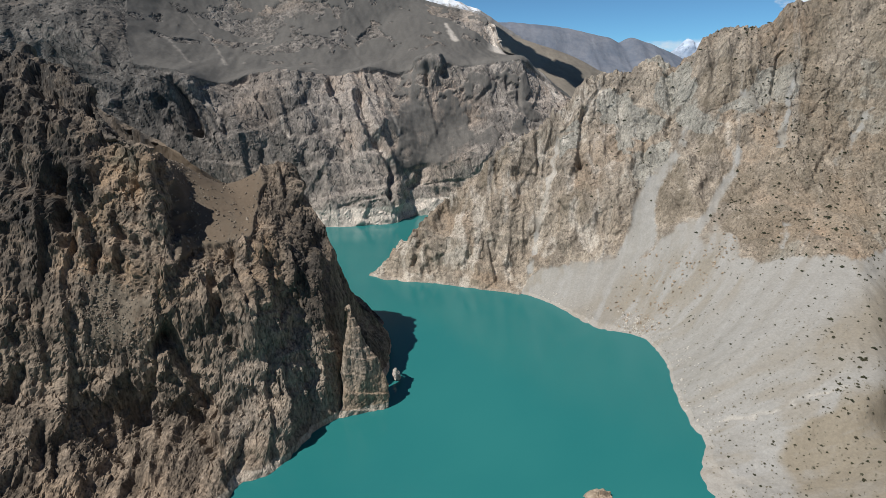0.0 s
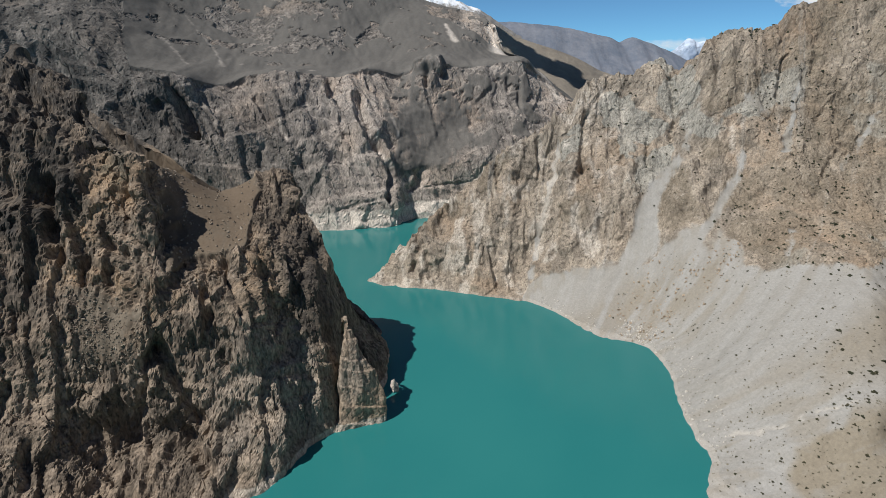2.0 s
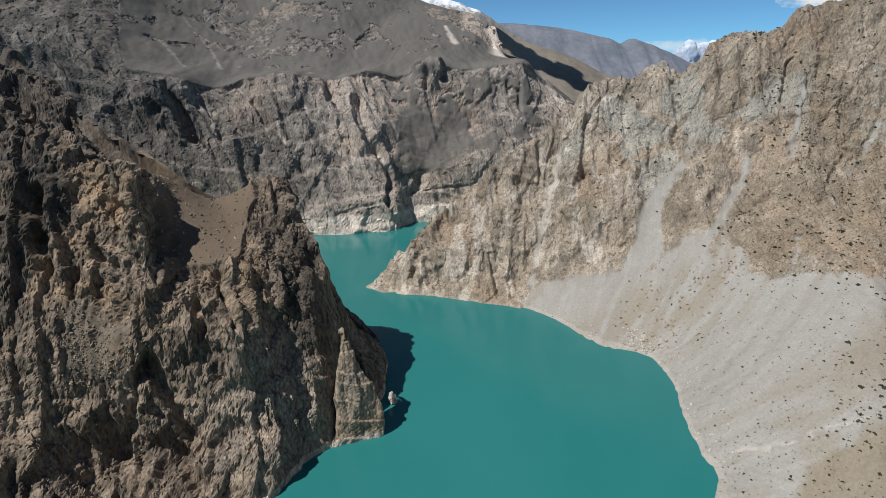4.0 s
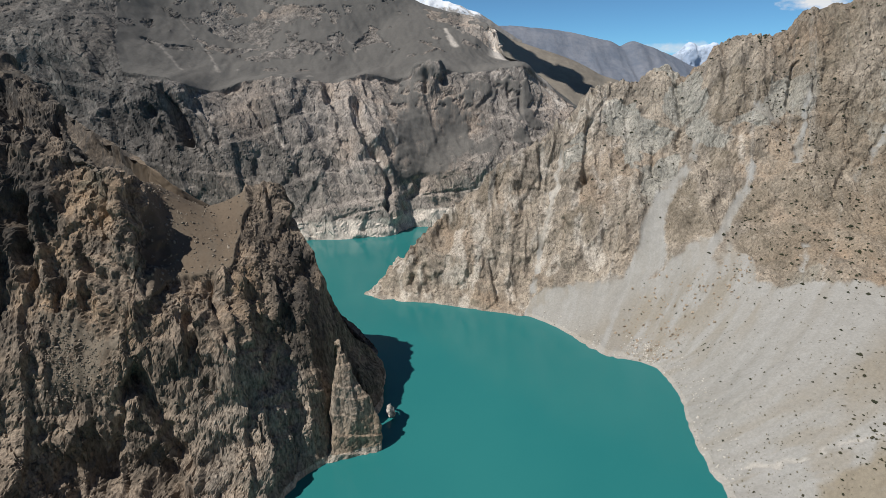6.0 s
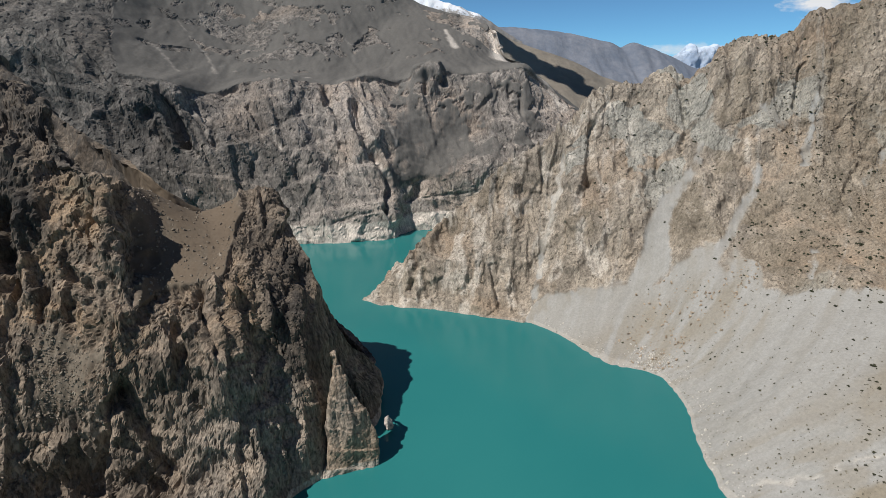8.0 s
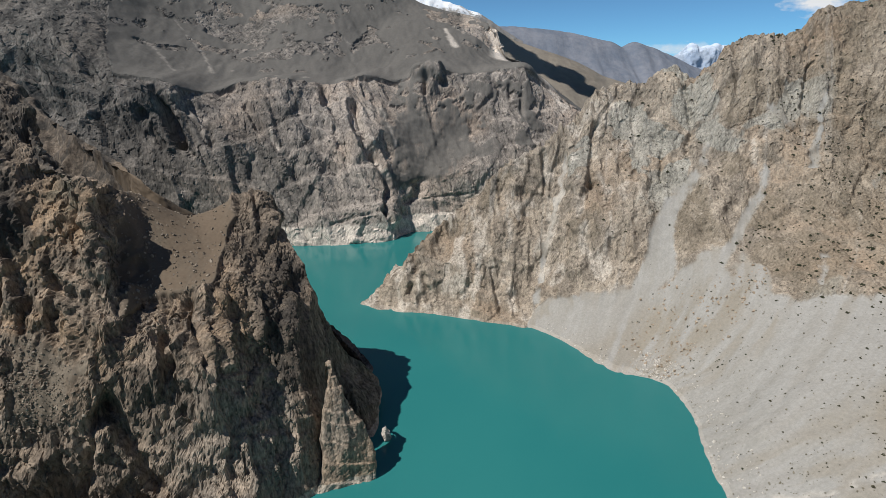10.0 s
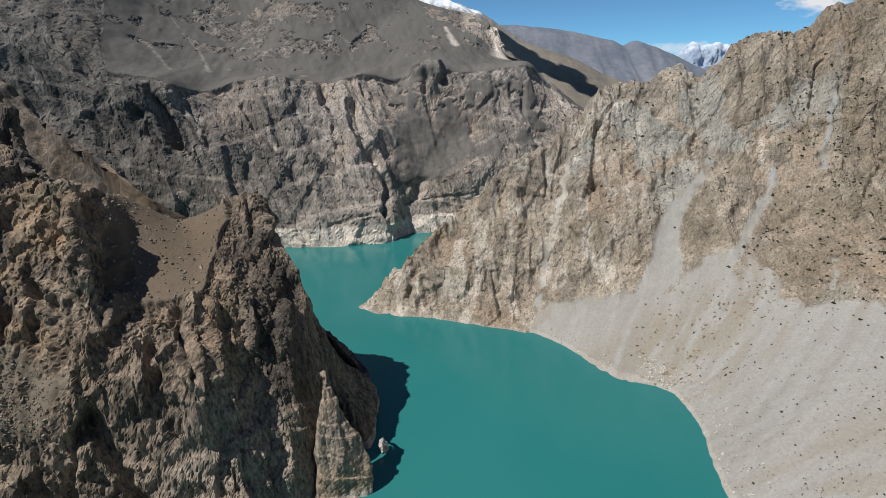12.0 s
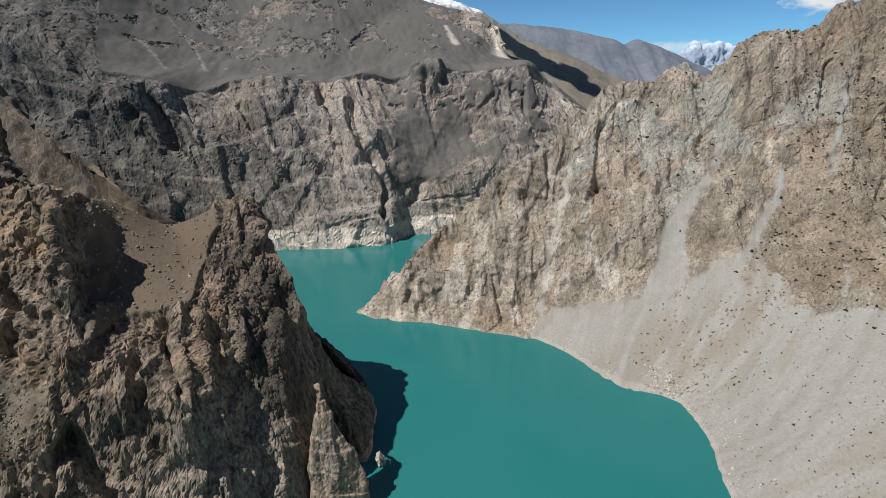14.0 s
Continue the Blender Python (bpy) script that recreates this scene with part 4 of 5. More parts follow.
    dark = np.maximum(0.85 * brown, (0.75 + 0.2 * step(9.3, 10.5, U) * step(3.5, 4.5, V)) * step(8.8, 10.2, U + 0.5 * wob) * step(1.9, 2.6, V) * (0.25 + 0.75 * step(-0.45, 0.25, to_grid(fbm(p * 0.022 + 14, 4), g))))
    bands = 0.65 * step(0.1, 0.6, to_grid(fbm(p * (0.05, 0.05, 0.008) + 5, 3), g)) * (1 - step(5.5, 7, U)) * rock
    attrs = {"scree": scree, "warm": warm, "cool": cool * (1 - brown), "earth": earth * (1 - road), "chalk": np.maximum.reduce([0.5 * road, bands, most(g, RIDGE_PALE, 0.4)]), "dark": dark, "tone": tone, "across": U, "down": V}
    ridge = thing("mountain_ridge", "tan rocky mountain ridge with grey scree fans above the lake", "mountain")
    cell = scree[:-1, :-1] > 0.5
    earthy = cell & (terrace[:-1, :-1] > 0.5)
    terrain_part("rock_face", g, ~cell, attrs, MAT_EAST, ridge, np.zeros_like(cell), "weathered tan and grey rock face")
    terrain_part("scree_slope", g, cell & ~earthy, attrs, MAT_EAST, ridge, np.ones_like(cell), "pale grey scree fan")
    terrain_part("earth_terrace", g, earthy, attrs, MAT_EAST, ridge, np.ones_like(cell), "brown earth terrace")
    return g, U, V, scree


EAST_GRID = build_east_ridge()


def build_headland():
    g, u, v = loft(HEADLAND, ((-0.25, 0.3, -0.3), (-0.6, 1.0, -1.05)), 0.8, 0.8)
    U, V = np.meshgrid(u, v, indexing="ij")
    p = g.reshape(-1, 3)
    wob = to_grid(fbm(p * 0.03, 4), g)
    fine = to_grid(fbm(p * 0.5, 3), g)
    bend = U + 0.2 * wob
    shelf = step(3.4, 3.65, bend) * (1 - step(5.5, 5.75, bend)) * step(3.85, 4.15, V + 0.25 * wob) * (1 - step(6.4, 7, V))
    gully = 0.7 * patch(U + 0.3 * wob, V + 0.3 * wob, GULLY, 0.4)
    scree = np.maximum(shelf, gully)
    rock = 1 - step(0.25, 0.7, shelf) - 0.6 * step(0.2, 0.7, gully)
    tall = p * (1, 1, 0.25) + p[:, 2:] * (0.2, 0, 0)
    mid, tone_b = blocks(tall, 0.085, HEAD_JOINTS, 0.4, g)
    ribs = 3.2 * slabs(p, (1, 0.1, 0.22), 36, 0.3, 3, g) + 4.4 * slabs(p, (1, 0.3, 0.05), 14, 0.3, 11, g, 0.18) + 1.8 * slabs(p, (1, -0.1, 0.3), 6.5, 0.3, 19, g, 0.3)
    beds = 2.4 * slabs(p, (-0.35, 0.2, 1), 30, 0.25, 5, g) + 2.0 * slabs(p, (0.3, 0.2, 1), 11, 0.3, 23, g, 0.25) + 2.0 * slabs(p, (0.8, 0.1, -0.7), 17, 0.3, 31, g, 0.2)
    amount = rock * (2.6 * mid + 3.0 * to_grid(fbm(p * 0.02 + 9, 2), g))
    sheer = rock * (ribs + beds)
    chips = sheer + rock * (1.3 * facets(tall, 0.16, 0.05, g, 0.2) + 0.75 * facets(p * (1, 1, 0.45), 0.4, 0.05, g, 0.3)) + (0.2 - 0.05 * rock) * fine
    tone = rock * 0.6 * tone_b
    amount += 0.8 * wob + 1.1 * cut(g, HEADLAND_CUTS, 0.12)
    amount = amount * (1 - 0.55 * step(5.7, 7.0, U)) - 1.8 * step(7.5, 9.5, U) * step(3, 5, V)
    g = relief(g, amount, (0, 100, 300), chips * (1 - 0.5 * step(6.5, 9.0, U)) * (0.3 + 0.7 * step(-0.2, 0.7, V)))
    tan = np.maximum(patch(U + 0.3 * wob, V + 0.3 * wob, TAN_SLABS, 0.3), patch(U + 0.15 * wob, V + 0.15 * wob, FACE_SLAB, 0.12))
    warm = np.maximum(0.35 * step(-0.1, 0.5, to_grid(fbm(p * 0.017 + 3, 3), g)), tan * (0.55 + 0.45 * step(-0.3, 0.3, tone_b)))
    # left slab: dark slate, and its shade away from the sun as colour
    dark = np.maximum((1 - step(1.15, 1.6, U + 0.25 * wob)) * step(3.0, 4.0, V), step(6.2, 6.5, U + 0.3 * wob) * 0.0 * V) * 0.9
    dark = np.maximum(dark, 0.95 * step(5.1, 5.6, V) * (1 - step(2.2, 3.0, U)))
    # darkens the rock here in place of shade from deep clefts
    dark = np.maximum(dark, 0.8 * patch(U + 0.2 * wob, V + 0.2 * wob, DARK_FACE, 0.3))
    cool = 0.42 * step(4.6, 5.4, V) * (1 - step(2.3, 2.9, U)) * step(1.0, 1.7, U) + 0.35 * step(0.1, 0.5, to_grid(fbm(p * 0.03 + 7, 3), g))
    # chalk on LOW_FACE: pale mineral, also lightened for sunlight the face misses
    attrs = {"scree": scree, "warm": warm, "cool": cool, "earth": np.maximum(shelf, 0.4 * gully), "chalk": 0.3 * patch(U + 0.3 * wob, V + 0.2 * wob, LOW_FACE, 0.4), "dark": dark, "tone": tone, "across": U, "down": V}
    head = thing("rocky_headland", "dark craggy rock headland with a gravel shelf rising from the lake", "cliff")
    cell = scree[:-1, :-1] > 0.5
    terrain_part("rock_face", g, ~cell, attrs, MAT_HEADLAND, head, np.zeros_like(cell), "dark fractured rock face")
    terrain_part("gravel_shelf", g, cell, attrs, MAT_HEADLAND, head, np.ones_like(cell), "brown gravel shelf")

    # the tan fin that leans on the headland's tip
    f, u, v = loft(FIN, ((-0.05, 0.12, -0.05), (-0.1, 0.3, -0.3)), 0.7, 0.7)
    p = f.reshape(-1, 3)
    bumps, tone_a = blocks(p * (1, 1, 0.25), 0.1, HEAD_JOINTS, 0.4, f)
    chips, tone_b = blocks(p * (1, 1, 0.45), 0.3, HEAD_JOINTS, 0.4, f)
    f = relief(f, 2.0 * bumps + 2.2 * slabs(p, (1, 0.2, 0.1), 12, 0.25, 3, f), (-40, 200, 100), 0.8 * chips + 0.8 * slabs(p, (0.2, 0.2, 1), 7, 0.2, 9, f) + 0.2 * to_grid(fbm(p * 0.6, 3), f))
    one = np.ones(f.shape[:2])
    terrain_part("rock_fin", f, np.ones((f.shape[0] - 1, f.shape[1] - 1), bool), {"scree": 0 * one, "cool": 0 * one, "warm": 1.0 * one, "earth": 0 * one, "chalk": 0.25 * one, "dark": 0 * one, "tone": 0.2 * tone_a + 0.2 * tone_b, "across": u[:, None] * one, "down": v[None, :] * one},
                 MAT_HEADLAND, head, np.zeros((f.shape[0] - 1, f.shape[1] - 1), bool), "pale tan blade of rock")
    return g, U, V, scree


HEAD_GRID = build_headland()


def build_spur():
    g, u, v = loft(SPUR, ((-0.2, 0.3, -0.3), (-0.5, 0.9, -0.9)), 1.6, 1.6)
    U, V = np.meshgrid(u, v, indexing="ij")
    p = g.reshape(-1, 3)
    tall = p * (1, 1, 0.3)
    big, tone_a = blocks(tall, 0.03, HEAD_JOINTS, 0.4, g)
    mid, tone_b = blocks(tall, 0.1, HEAD_JOINTS, 0.4, g)
    ledge = step(3.1, 3.5, U)
    amount = (1 - 0.75 * ledge) * (5.0 * big + 4.0 * mid + 7.0 * slabs(p, (1, 0.3, 0.3), 30, 0.5, 3, g) + 4.0 * slabs(p, (-0.3, 0.2, 1), 18, 0.5, 7, g)) + 0.5 * to_grid(fbm(p * 0.3, 3), g)
    g = relief(g, amount, (0, 100, 300))
    attrs = {"scree": 0.75 * ledge, "cool": 0 * V, "warm": 0.15 + 0 * V, "earth": 0.9 * ledge, "chalk": 0 * V, "dark": 0.9 * (1 - ledge), "tone": 0.3 * tone_a + 0.4 * tone_b, "across": U, "down": V}
    keep = np.ones((g.shape[0] - 1, g.shape[1] - 1), bool)
    tagged(terrain_part("dark_spur", g, keep, attrs, MAT_HEADLAND, None, ~keep), "black jagged rock spur behind the headland", "ridge")


build_spur()


def build_far_wall():
    g, u, v = loft(FAR_WALL, ((0.0, 0.3, -0.3), (0.0, 1.0, -1.05)), 2.3, 2.3)
    U, V = np.meshgrid(u, v, indexing="ij")
    p = g.reshape(-1, 3)
    wob = to_grid(fbm(p * 0.012, 4), g)
    rim = interp_rows(U, ((0, 9), (1.5, 9), (2.5, 5.2), (3, 4.3), (6, 4.05), (17, 4.05)))
    scree = step(-0.12, 0.12, V - rim + 0.1 * wob)
    spires = step(10.3, 11.0, U) * (1 - step(13.6, 14, U)) * step(5.4, 5.9, V)
    crag = np.maximum.reduce([patch(U + 0.3 * wob, V + 0.15 * wob, c, 0.3) for c in CRAGS])
    crag = step(0.0, 0.15, 0.7 * to_grid(fbm(p * 0.02 + 5, 4), g) + 0.75 * crag - 0.28)
    scree = scree * (1 - crag * step(4.7, 5.2, V)) * (1 - 0.9 * step(13.3, 13.8, U) * step(4.5, 4.9, V + 0.2 * wob) * 0)
    scree = np.maximum(scree, 0.75 * patch(U + 0.4 * wob, V + 0.25 * wob, WALL_SCREE, 0.3) * (0.72 + 0.28 * step(-0.5, 0.2, to_grid(fbm(p * 0.03 + 2, 5), g))))
    grey = patch(U + 0.4 * wob, V + 0.25 * wob, WALL_GREY, 0.3)
    scree = np.maximum(scree, 0.62 * grey * step(-0.25, 0.3, to_grid(fbm(p * 0.025 + 6, 5), g)))
    rock = 1 - step(0.25, 0.7, scree) * (0.55 + 0.45 * step(3.8, 4.2, V))
    tall = p * (1, 1, 0.35) + p[:, 2:] * (0.4, 0, 0)
    mid, tone_b = blocks(tall, 0.03, FAR_JOINTS, 0.4, g)
    ribs = 11.0 * slabs(p, (1, 0.3, 0.38), 110, 0.3, 3, g) + 7.0 * slabs(p, (1, 0.1, 0.3), 44, 0.25, 11, g, 0.2) + 3.8 * slabs(p, (1, 0.2, 0.5), 19, 0.25, 19, g, 0.35)
    beds = 5.0 * slabs(p, (-0.45, 0.3, 1), 60, 0.25, 5, g) + 3.0 * slabs(p, (0.2, 0.3, 1), 26, 0.25, 23, g, 0.25) + 4.6 * slabs(p, (0.8, 0.2, -0.6), 50, 0.25, 31, g)
    amount = rock * 5.0 * mid
    chips = rock * ((ribs + beds) * (1 - 0.55 * step(4.1, 4.6, V)) + 1.5 * facets(tall, 0.1, 0.05, g, 0.18)) + (0.25 + 0.3 * rock) * to_grid(fbm(p * 0.2, 3), g)
    tone = rock * 0.45 * tone_b
    amount += 2.5 * wob + cut(g, FAR_CUTS, 0.3)
    amount -= (1 - rock) * 2.0 * to_grid(np.maximum(0, ridged(p * (0.02, 0.006, 0.006) + p[:, 2:] * (0.01, 0, 0), 3)), g)
    chalk = most(g, FAR_CHALK)
    g = relief(g, amount, (0, 100, 300), chips)
    warm = step(-0.1, 0.5, to_grid(fbm(p * 0.006 + 3, 3), g) + 0.35 * step(8, 10, U))
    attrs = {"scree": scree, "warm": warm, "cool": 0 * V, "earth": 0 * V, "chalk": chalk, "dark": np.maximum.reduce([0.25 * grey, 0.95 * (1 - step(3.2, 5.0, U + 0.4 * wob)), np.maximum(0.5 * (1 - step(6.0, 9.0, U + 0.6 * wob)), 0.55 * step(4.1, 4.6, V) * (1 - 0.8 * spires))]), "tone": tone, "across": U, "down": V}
    wall = thing("far_mountain", "grey rock wall with a pale water line and scree slopes above", "mountain")
    cell = scree[:-1, :-1] > 0.5
    high = V[:-1, :-1] > 4.3
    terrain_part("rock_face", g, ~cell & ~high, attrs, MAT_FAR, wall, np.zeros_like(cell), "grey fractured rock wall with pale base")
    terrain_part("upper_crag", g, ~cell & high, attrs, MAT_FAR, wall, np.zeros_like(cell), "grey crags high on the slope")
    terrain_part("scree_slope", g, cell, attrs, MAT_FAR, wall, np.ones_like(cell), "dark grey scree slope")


build_far_wall()


def distant(name, crest, foot_y, side, material, label, rough, spacing):
    """A distant range: its crest, flanks toward the viewer down to the valley, and a back slope."""
    secs = []
    for x, y, z in crest:
        secs.append(((x - side, foot_y, -10), (x - side * 0.6, y + (foot_y - y) * 0.62, z * 0.34), (x - side * 0.25, y + (foot_y - y) * 0.28, z * 0.7), (x, y, z)))
    g, u, v = loft(secs, ((0.0, 0.8, -0.4), (0.0, 2.0, -1.1)), spacing, spacing)
    p = g.reshape(-1, 3)
    warp = p + rough[1] * 0.8 * np.stack([fbm(p * rough[0] * 0.7 + k, 3) for k in (0, 20, 40)], 1)
    ribs = to_grid(ridged(warp * (1, 0.05, 0.12) * rough[0], 6, 0.55), g)
    amount = rough[1] * (ribs - 0.4) * (0.18 + 0.82 * np.clip(1 - np.abs(v - 1.7) / 1.3, 0, 1))[None, :]
    g = relief(g, amount, (0, 0, 2000))
    return tagged(terrain_part(name, g, np.ones((g.shape[0] - 1, g.shape[1] - 1), bool), {}, material, None), label, "mountain")


distant("brown_hill", BROWN_HILL, 1500, 0, MAT_BROWN_HILL, "smooth bare brown hillside behind the gorge", (0.004, 9), 12)
distant("snowy_ridge", SNOW_RIDGE, 2350, 0, MAT_SNOW_RIDGE, "rocky summit ridge capped with fresh snow", (0.02, 16), 8)
distant("hazed_ridge", BLUE_RIDGE, 2700, 0, MAT_HAZED_RIDGE, "barren mountain range with blue distance haze put into its colour", (0.006, 15), 12)
distant("snow_peak", SNOW_PEAKS, 3900, 0, MAT_HAZED_PEAKS, "far snow-covered jagged peak with haze put into its colour", (0.016, 60), 8)

distant("rear_hill", [(-900, -900, 420), (-500, -950, 460), (0, -1000, 380), (500, -950, 430), (900, -800, 420)], -320, 0, MAT_BROWN_HILL, "bare brown hillside closing the valley", (0.006, 25), 30)


# ---- shrubs, boulders and stones ----
def shrub_material():
    g = Graph("dry_shrub")
    m = g.n.new("ShaderNodeObjectInfo")
    tone = g.mix(m.outputs["Random"], (0.045, 0.05, 0.028), (0.085, 0.075, 0.045))
    return g.finish(g.mix(g.ramp(g.noise(1.5, 3, 0.6), 0.35, 0.65), tone, (0.03, 0.032, 0.02)), 0.85)


MAT_SHRUB = shrub_material()


def shrub_data(seed, clumps=16):
    """A low cushion of small leaf clumps, about two metres across."""
    rng = random.Random(seed)
    bm = bmesh.new()
    for k in range(clumps):
        a, r = rng.uniform(0, 6.283), rng.uniform(0, 0.75)
        c = Vector((math.cos(a) * r, math.sin(a) * r, rng.uniform(0.1, 0.75) * (1.1 - r * 0.8)))
        made = bmesh.ops.create_icosphere(bm, subdivisions=1, radius=rng.uniform(0.2, 0.38) * (16 / clumps) ** 0.4)
        for w in made["verts"]:
            w.co = w.co * rng.uniform(0.7, 1.25) + c
    me = bpy.data.meshes.new("shrub")
    bm.to_mesh(me)
    bm.free()
    me.materials.append(MAT_SHRUB)
    return me


SHRUBS = [shrub_data(k) for k in range(6)]
SMALL = [shrub_data(k + 10, 6) for k in range(6)]


def grow():
    g, U, V, scree = EAST_GRID
    rng = np.random.default_rng(21)
    n = normals(g)
    want = np.zeros(U.shape)
    want += 0.4 * step(7.4, 8.8, U) * (1 - step(14.5, 15, U)) * step(0.35, 0.8, V) * (1 - step(2.2, 3.4, V)) * (1 - 0.75 * patch(U, V, CLEAN_SCREE, 0.2))
    want += 0.85 * step(8.8, 10.2, U) * (1 - step(12.5, 13.2, U)) * step(2.1, 2.6, V) * (1 - step(3.6, 4.6, V)) * (1.1 - scree)
    want += 0.3 * step(5.5, 7.0, U) * (1 - step(9, 10, U)) * step(0.3, 0.8, V) * (1 - step(1.8, 2.3, V))
    want += 0.2 * step(4.5, 6, U) * (1 - step(13, 13.5, U)) * step(2, 3, V) * (1 - step(4.9, 5, V))
    want += 0.45 * step(8.3, 9.2, U) * (1 - step(11, 12, U)) * step(4.0, 4.6, V) * (1 - step(4.97, 5.02, V))
    want *= 0.5 + step(-0.1, 0.4, to_grid(fbm(g.reshape(-1, 3) * 0.03 + 4, 3), g))
    want *= np.abs(n[..., 2]) > 0.35
    picks = rng.choice(want.size, 1300, replace=False, p=(want / want.sum()).ravel())
    order = picks[np.argsort(np.hypot(g.reshape(-1, 3)[picks, 0], g.reshape(-1, 3)[picks, 1]))]
    verts, faces = [], []
    for i, at in enumerate(order):
        place = g.reshape(-1, 3)[at]
        size = (1.35 if V.ravel()[at] > 2.3 else 0.8) * (0.6 + 1.1 * rng.random() ** 2.5) + (0.7 if rng.random() < 0.04 else 0)
        m = Matrix.LocRotScale(place - (0, 0, 0.15), Euler((0, 0, rng.random() * 6.28)), (size, size, size * rng.uniform(0.7, 1.0)))
        if i < 290:
            ob = new("shrub", SHRUBS[i % 6])
            ob.matrix_world = m
            tagged(ob, "small dark dry shrub on the stony slope", "shrub", "shrubs on the scree")
        else:
            me = SMALL[i % 6]
            base = len(verts)
            verts += [tuple(m @ w.co) for w in me.vertices]
            faces += [tuple(base + k for k in f.vertices) for f in me.polygons]
    me = bpy.data.meshes.new("far_shrubs")
    me.from_pydata(verts, [], faces)
    me.materials.append(MAT_SHRUB)
    tagged(new("far_shrubs", me), "scattered dark dry shrubs over the far slopes", "shrubs", kind="stuff")


grow()


def stone_material(name, a, b):
    g = Graph(name)
    n, f = g.noise(0.35, 5, 0.6), g.noise(2.5, 4, 0.65)
    g.bump(g.math("ADD", n, g.math("MULTIPLY", f, 0.4)), 0.7, 0.4)
    return g.finish(g.mix(g.ramp(g.math("ADD", n, g.math("MULTIPLY", f, 0.4)), 0.5, 0.9), a, b), 0.9)


MAT_BOULDER = stone_material("pale_boulder", (0.42, 0.39, 0.35), (0.6, 0.57, 0.52))
MAT_STONE = stone_material("brown_stone", (0.16, 0.13, 0.10), (0.30, 0.26, 0.21))
MAT_TUFT = stone_material("dry_tuft", (0.13, 0.122, 0.09), (0.23, 0.21, 0.165))
MAT_KNOLL = stone_material("tan_rock", (0.26, 0.20, 0.145), (0.42, 0.35, 0.27))


def boulder(name, size, detail, seed, material, sharp=0.25):
    bm = bmesh.new()
    bmesh.ops.create_icosphere(bm, subdivisions=detail, radius=1)
    for w in bm.verts:
        d = w.co.normalized()
        q = Vector((seed * 3.7, seed * 1.3, seed * 2.1))
        w.co = d * (1 + sharp * 1.4 * noise.noise(d * 1.3 + q) + sharp * 0.8 * noise.cell(d * 2.1 + q) + sharp * 0.4 * noise.noise(d * 5 + q))
        w.co = Vector((w.co.x * size[0], w.co.y * size[1], w.co.z * size[2]))
    me = bpy.data.meshes.new(name)
    bm.to_mesh(me)
    bm.free()
    me.materials.append(material)
    return me


white = new("boulder", boulder("boulder", (3.2, 3.6, 6.6), 5, 2, MAT_BOULDER, 0.22))
white.matrix_world = pose(-39.5, 389, 3.6, 8, -12, 30)
tagged(white, "tall pale grey boulder standing at the water's edge", "boulder")
knoll = new("rock_knoll", boulder("rock_knoll", (14, 12, 13), 6, 5, MAT_KNOLL, 0.2))
knoll.matrix_world = pose(98, 250, -6, 0, 0, 20)
tagged(knoll, "tan rock knoll rising from the water by the shore", "rock")


def g_height(grid):
    return grid[0][..., 2]


def scatter(name, grid, count, seed, want, sizes, material, label):
    """Loose stones lying on a slope, joined as they cannot be counted."""
    g, U, V, scree = grid
    rng = np.random.default_rng(seed)
    w = want(U, V, scree)
    picks = rng.choice(w.size, count, replace=False, p=(w / w.sum()).ravel())
    shapes = [boulder(name, (1, 0.8, 0.7), 1, 40 + k, material, 0.5) for k in range(5)]
    verts, faces = [], []
    for i, at in enumerate(picks):
        me = shapes[i % 5]
        size = sizes[0] + (sizes[1] - sizes[0]) * rng.random() ** 3
        m = Matrix.LocRotScale(g.reshape(-1, 3)[at] + (0, 0, size * 0.2), Euler(rng.random(3) * 6.28), (size,) * 3)
        base = len(verts)
        verts += [tuple(m @ q.co) for q in me.vertices]
        faces += [tuple(base + k for k in f.vertices) for f in me.polygons]
    me = bpy.data.meshes.new(name)
    me.from_pydata(verts, [], faces)
    me.materials.append(material)
    tagged(new(name, me), label, "stones", kind="stuff")


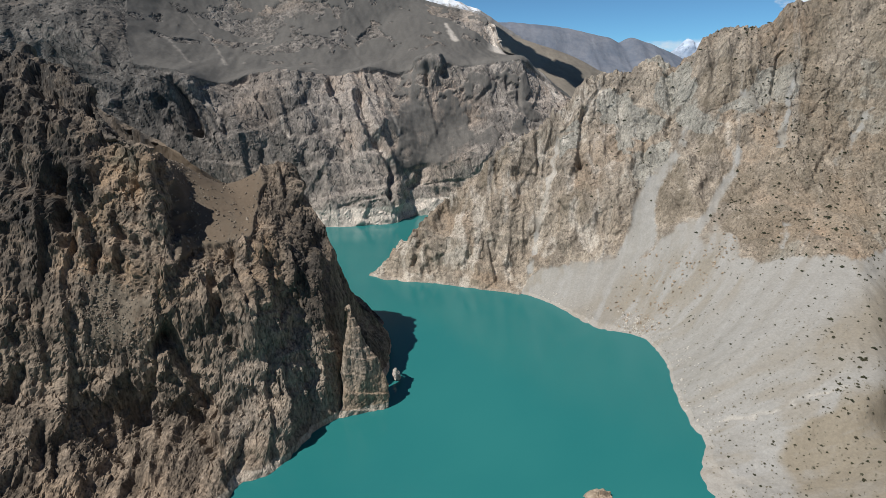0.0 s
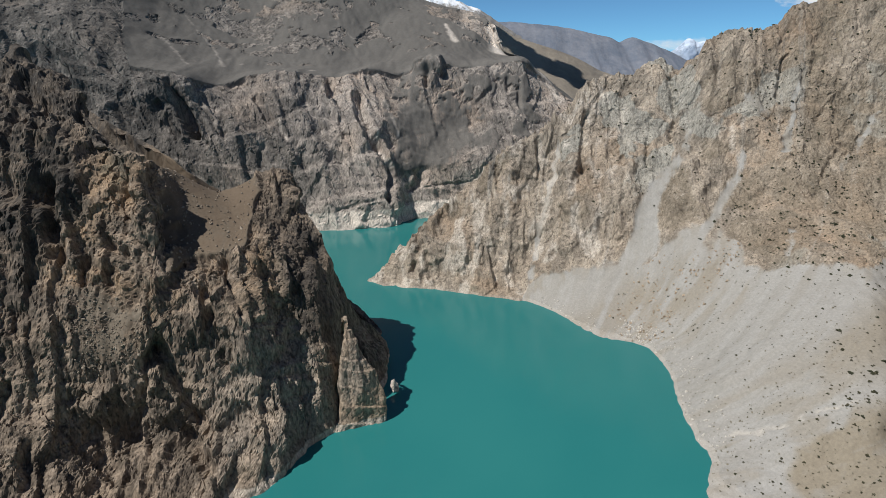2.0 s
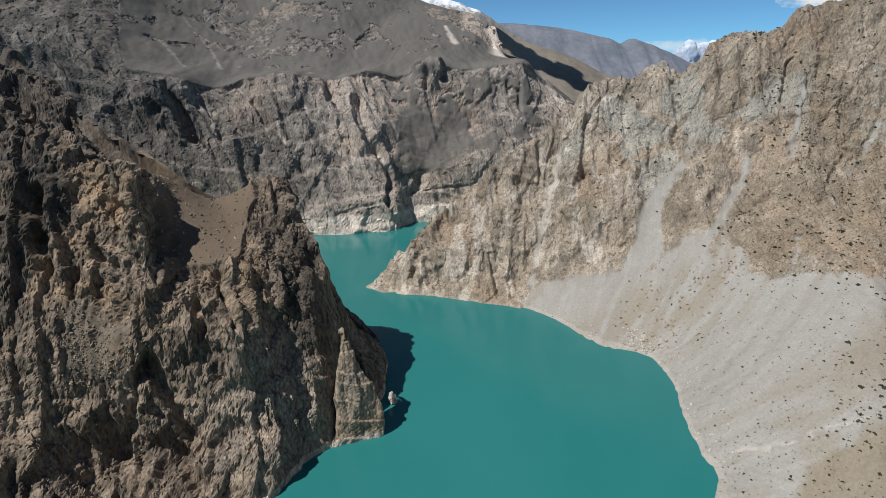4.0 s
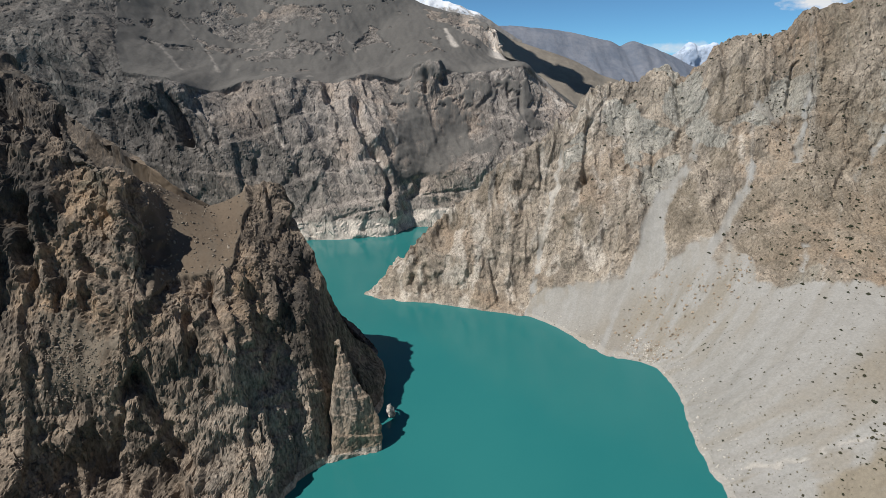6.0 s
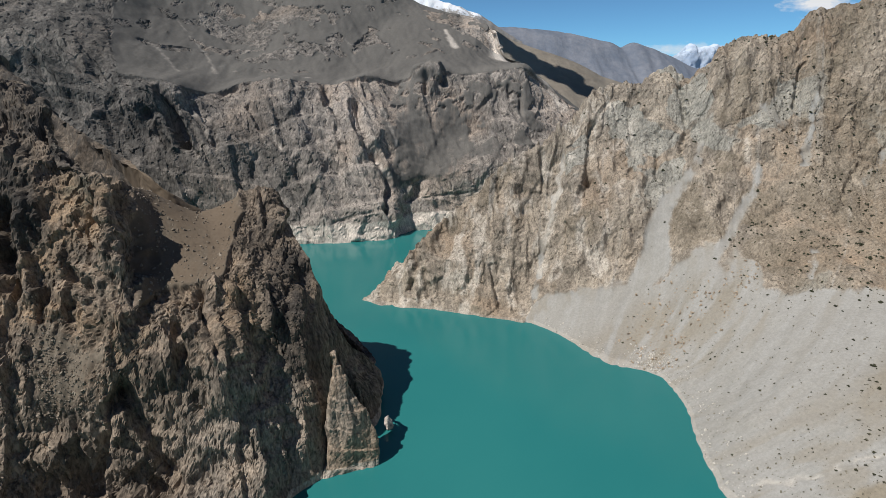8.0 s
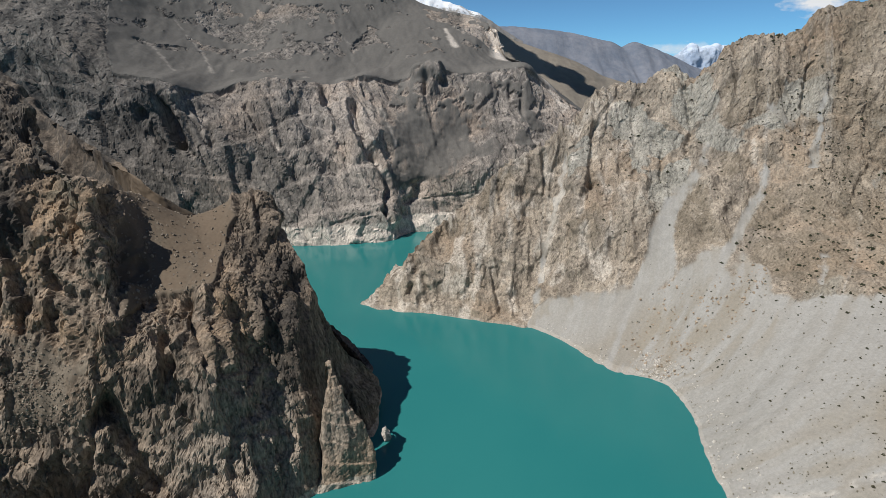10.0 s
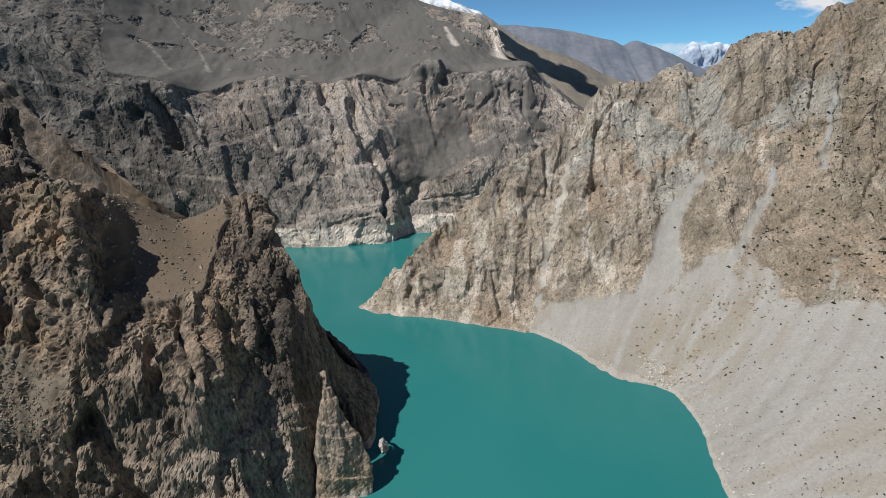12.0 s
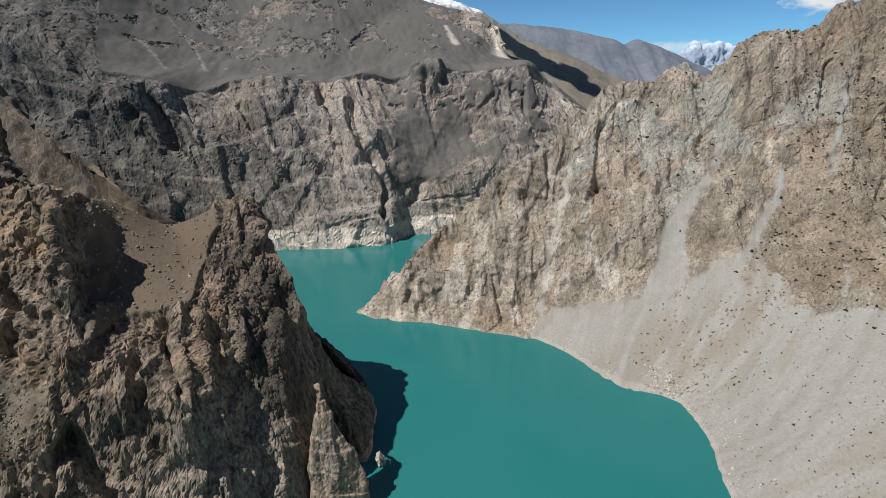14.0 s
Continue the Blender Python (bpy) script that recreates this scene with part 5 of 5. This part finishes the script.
scatter("shelf_stones", HEAD_GRID, 700, 3, lambda U, V, s: (s > 0.5) * 1.0 * (U > 3.2) + 1e-9, (0.25, 1.3), MAT_STONE, "loose brown stones on the gravel shelf")
scatter("rubble_stones", EAST_GRID, 420, 12, lambda U, V, s: (s > 0.5) * patch(U, V, RUBBLE, 0.3) * (g_height(EAST_GRID) > 1) + 1e-9, (0.4, 2.0), MAT_KNOLL, "tan broken blocks strewn over the scree")
scatter("gully_stones", HEAD_GRID, 900, 6, lambda U, V, s: patch(U, V, GULLY, 0.4) ** 2 + 1e-9, (0.3, 1.2), MAT_STONE, "loose grey-brown stones in the steep gully")
scatter("shore_stones", EAST_GRID, 550, 4, lambda U, V, s: (s > 0.5) * (np.abs(V - 0.35) < 0.35) * (U > 4.5) * (U < 12.6) * (g_height(EAST_GRID) > 0.6) * (0.15 + ((U > 7.2) & (U < 8.7))) + 1e-9, (0.3, 1.4), MAT_BOULDER, "pale broken stones along the shore")


def cloud():
    """A small cumulus added out of view, high over the gorge, so that its shadow lies on the brown hill."""
    bm = bmesh.new()
    rng = random.Random(5)
    for k in range(26):
        t = rng.uniform(-1, 1)
        made = bmesh.ops.create_icosphere(bm, subdivisions=3, radius=rng.uniform(26, 52) * (1.15 - 0.6 * abs(t)))
        shift = Vector((250 * t, -140 * t + rng.uniform(-45, 45), rng.uniform(-20, 30) - 80 * t))
        q = Vector((k * 3.1, k * 1.7, 0))
        for w in made["verts"]:
            d = w.co.normalized()
            w.co = w.co * (1 + 0.35 * noise.noise(d * 2.2 + q)) + shift
            w.co.z *= 0.8
    me = bpy.data.meshes.new("cloud")
    bm.to_mesh(me)
    bm.free()
    g = Graph("cloud_white")
    me.materials.append(g.finish(g.mix(g.noise(0.01), (0.85, 0.86, 0.88), (0.92, 0.92, 0.93)), 1.0))
    ob = new("cloud", me)
    ob.matrix_world = Matrix.Translation(Vector((425, 2140, 312)) + SUN_FROM / SUN_FROM.z * 1100)
    tagged(ob, "small white cumulus cloud, added out of view to shade the brown hill", "cloud")


cloud()
scatter("dry_tufts", EAST_GRID, 2400, 9, lambda U, V, s: (s > 0.4) * (V > 0.15) * (U > 6.5) * (U < 14.8) * (0.1 + (U > 8.5)) + 1e-9, (0.3, 0.95), MAT_TUFT, "low grey-brown tufts scattered over the scree")
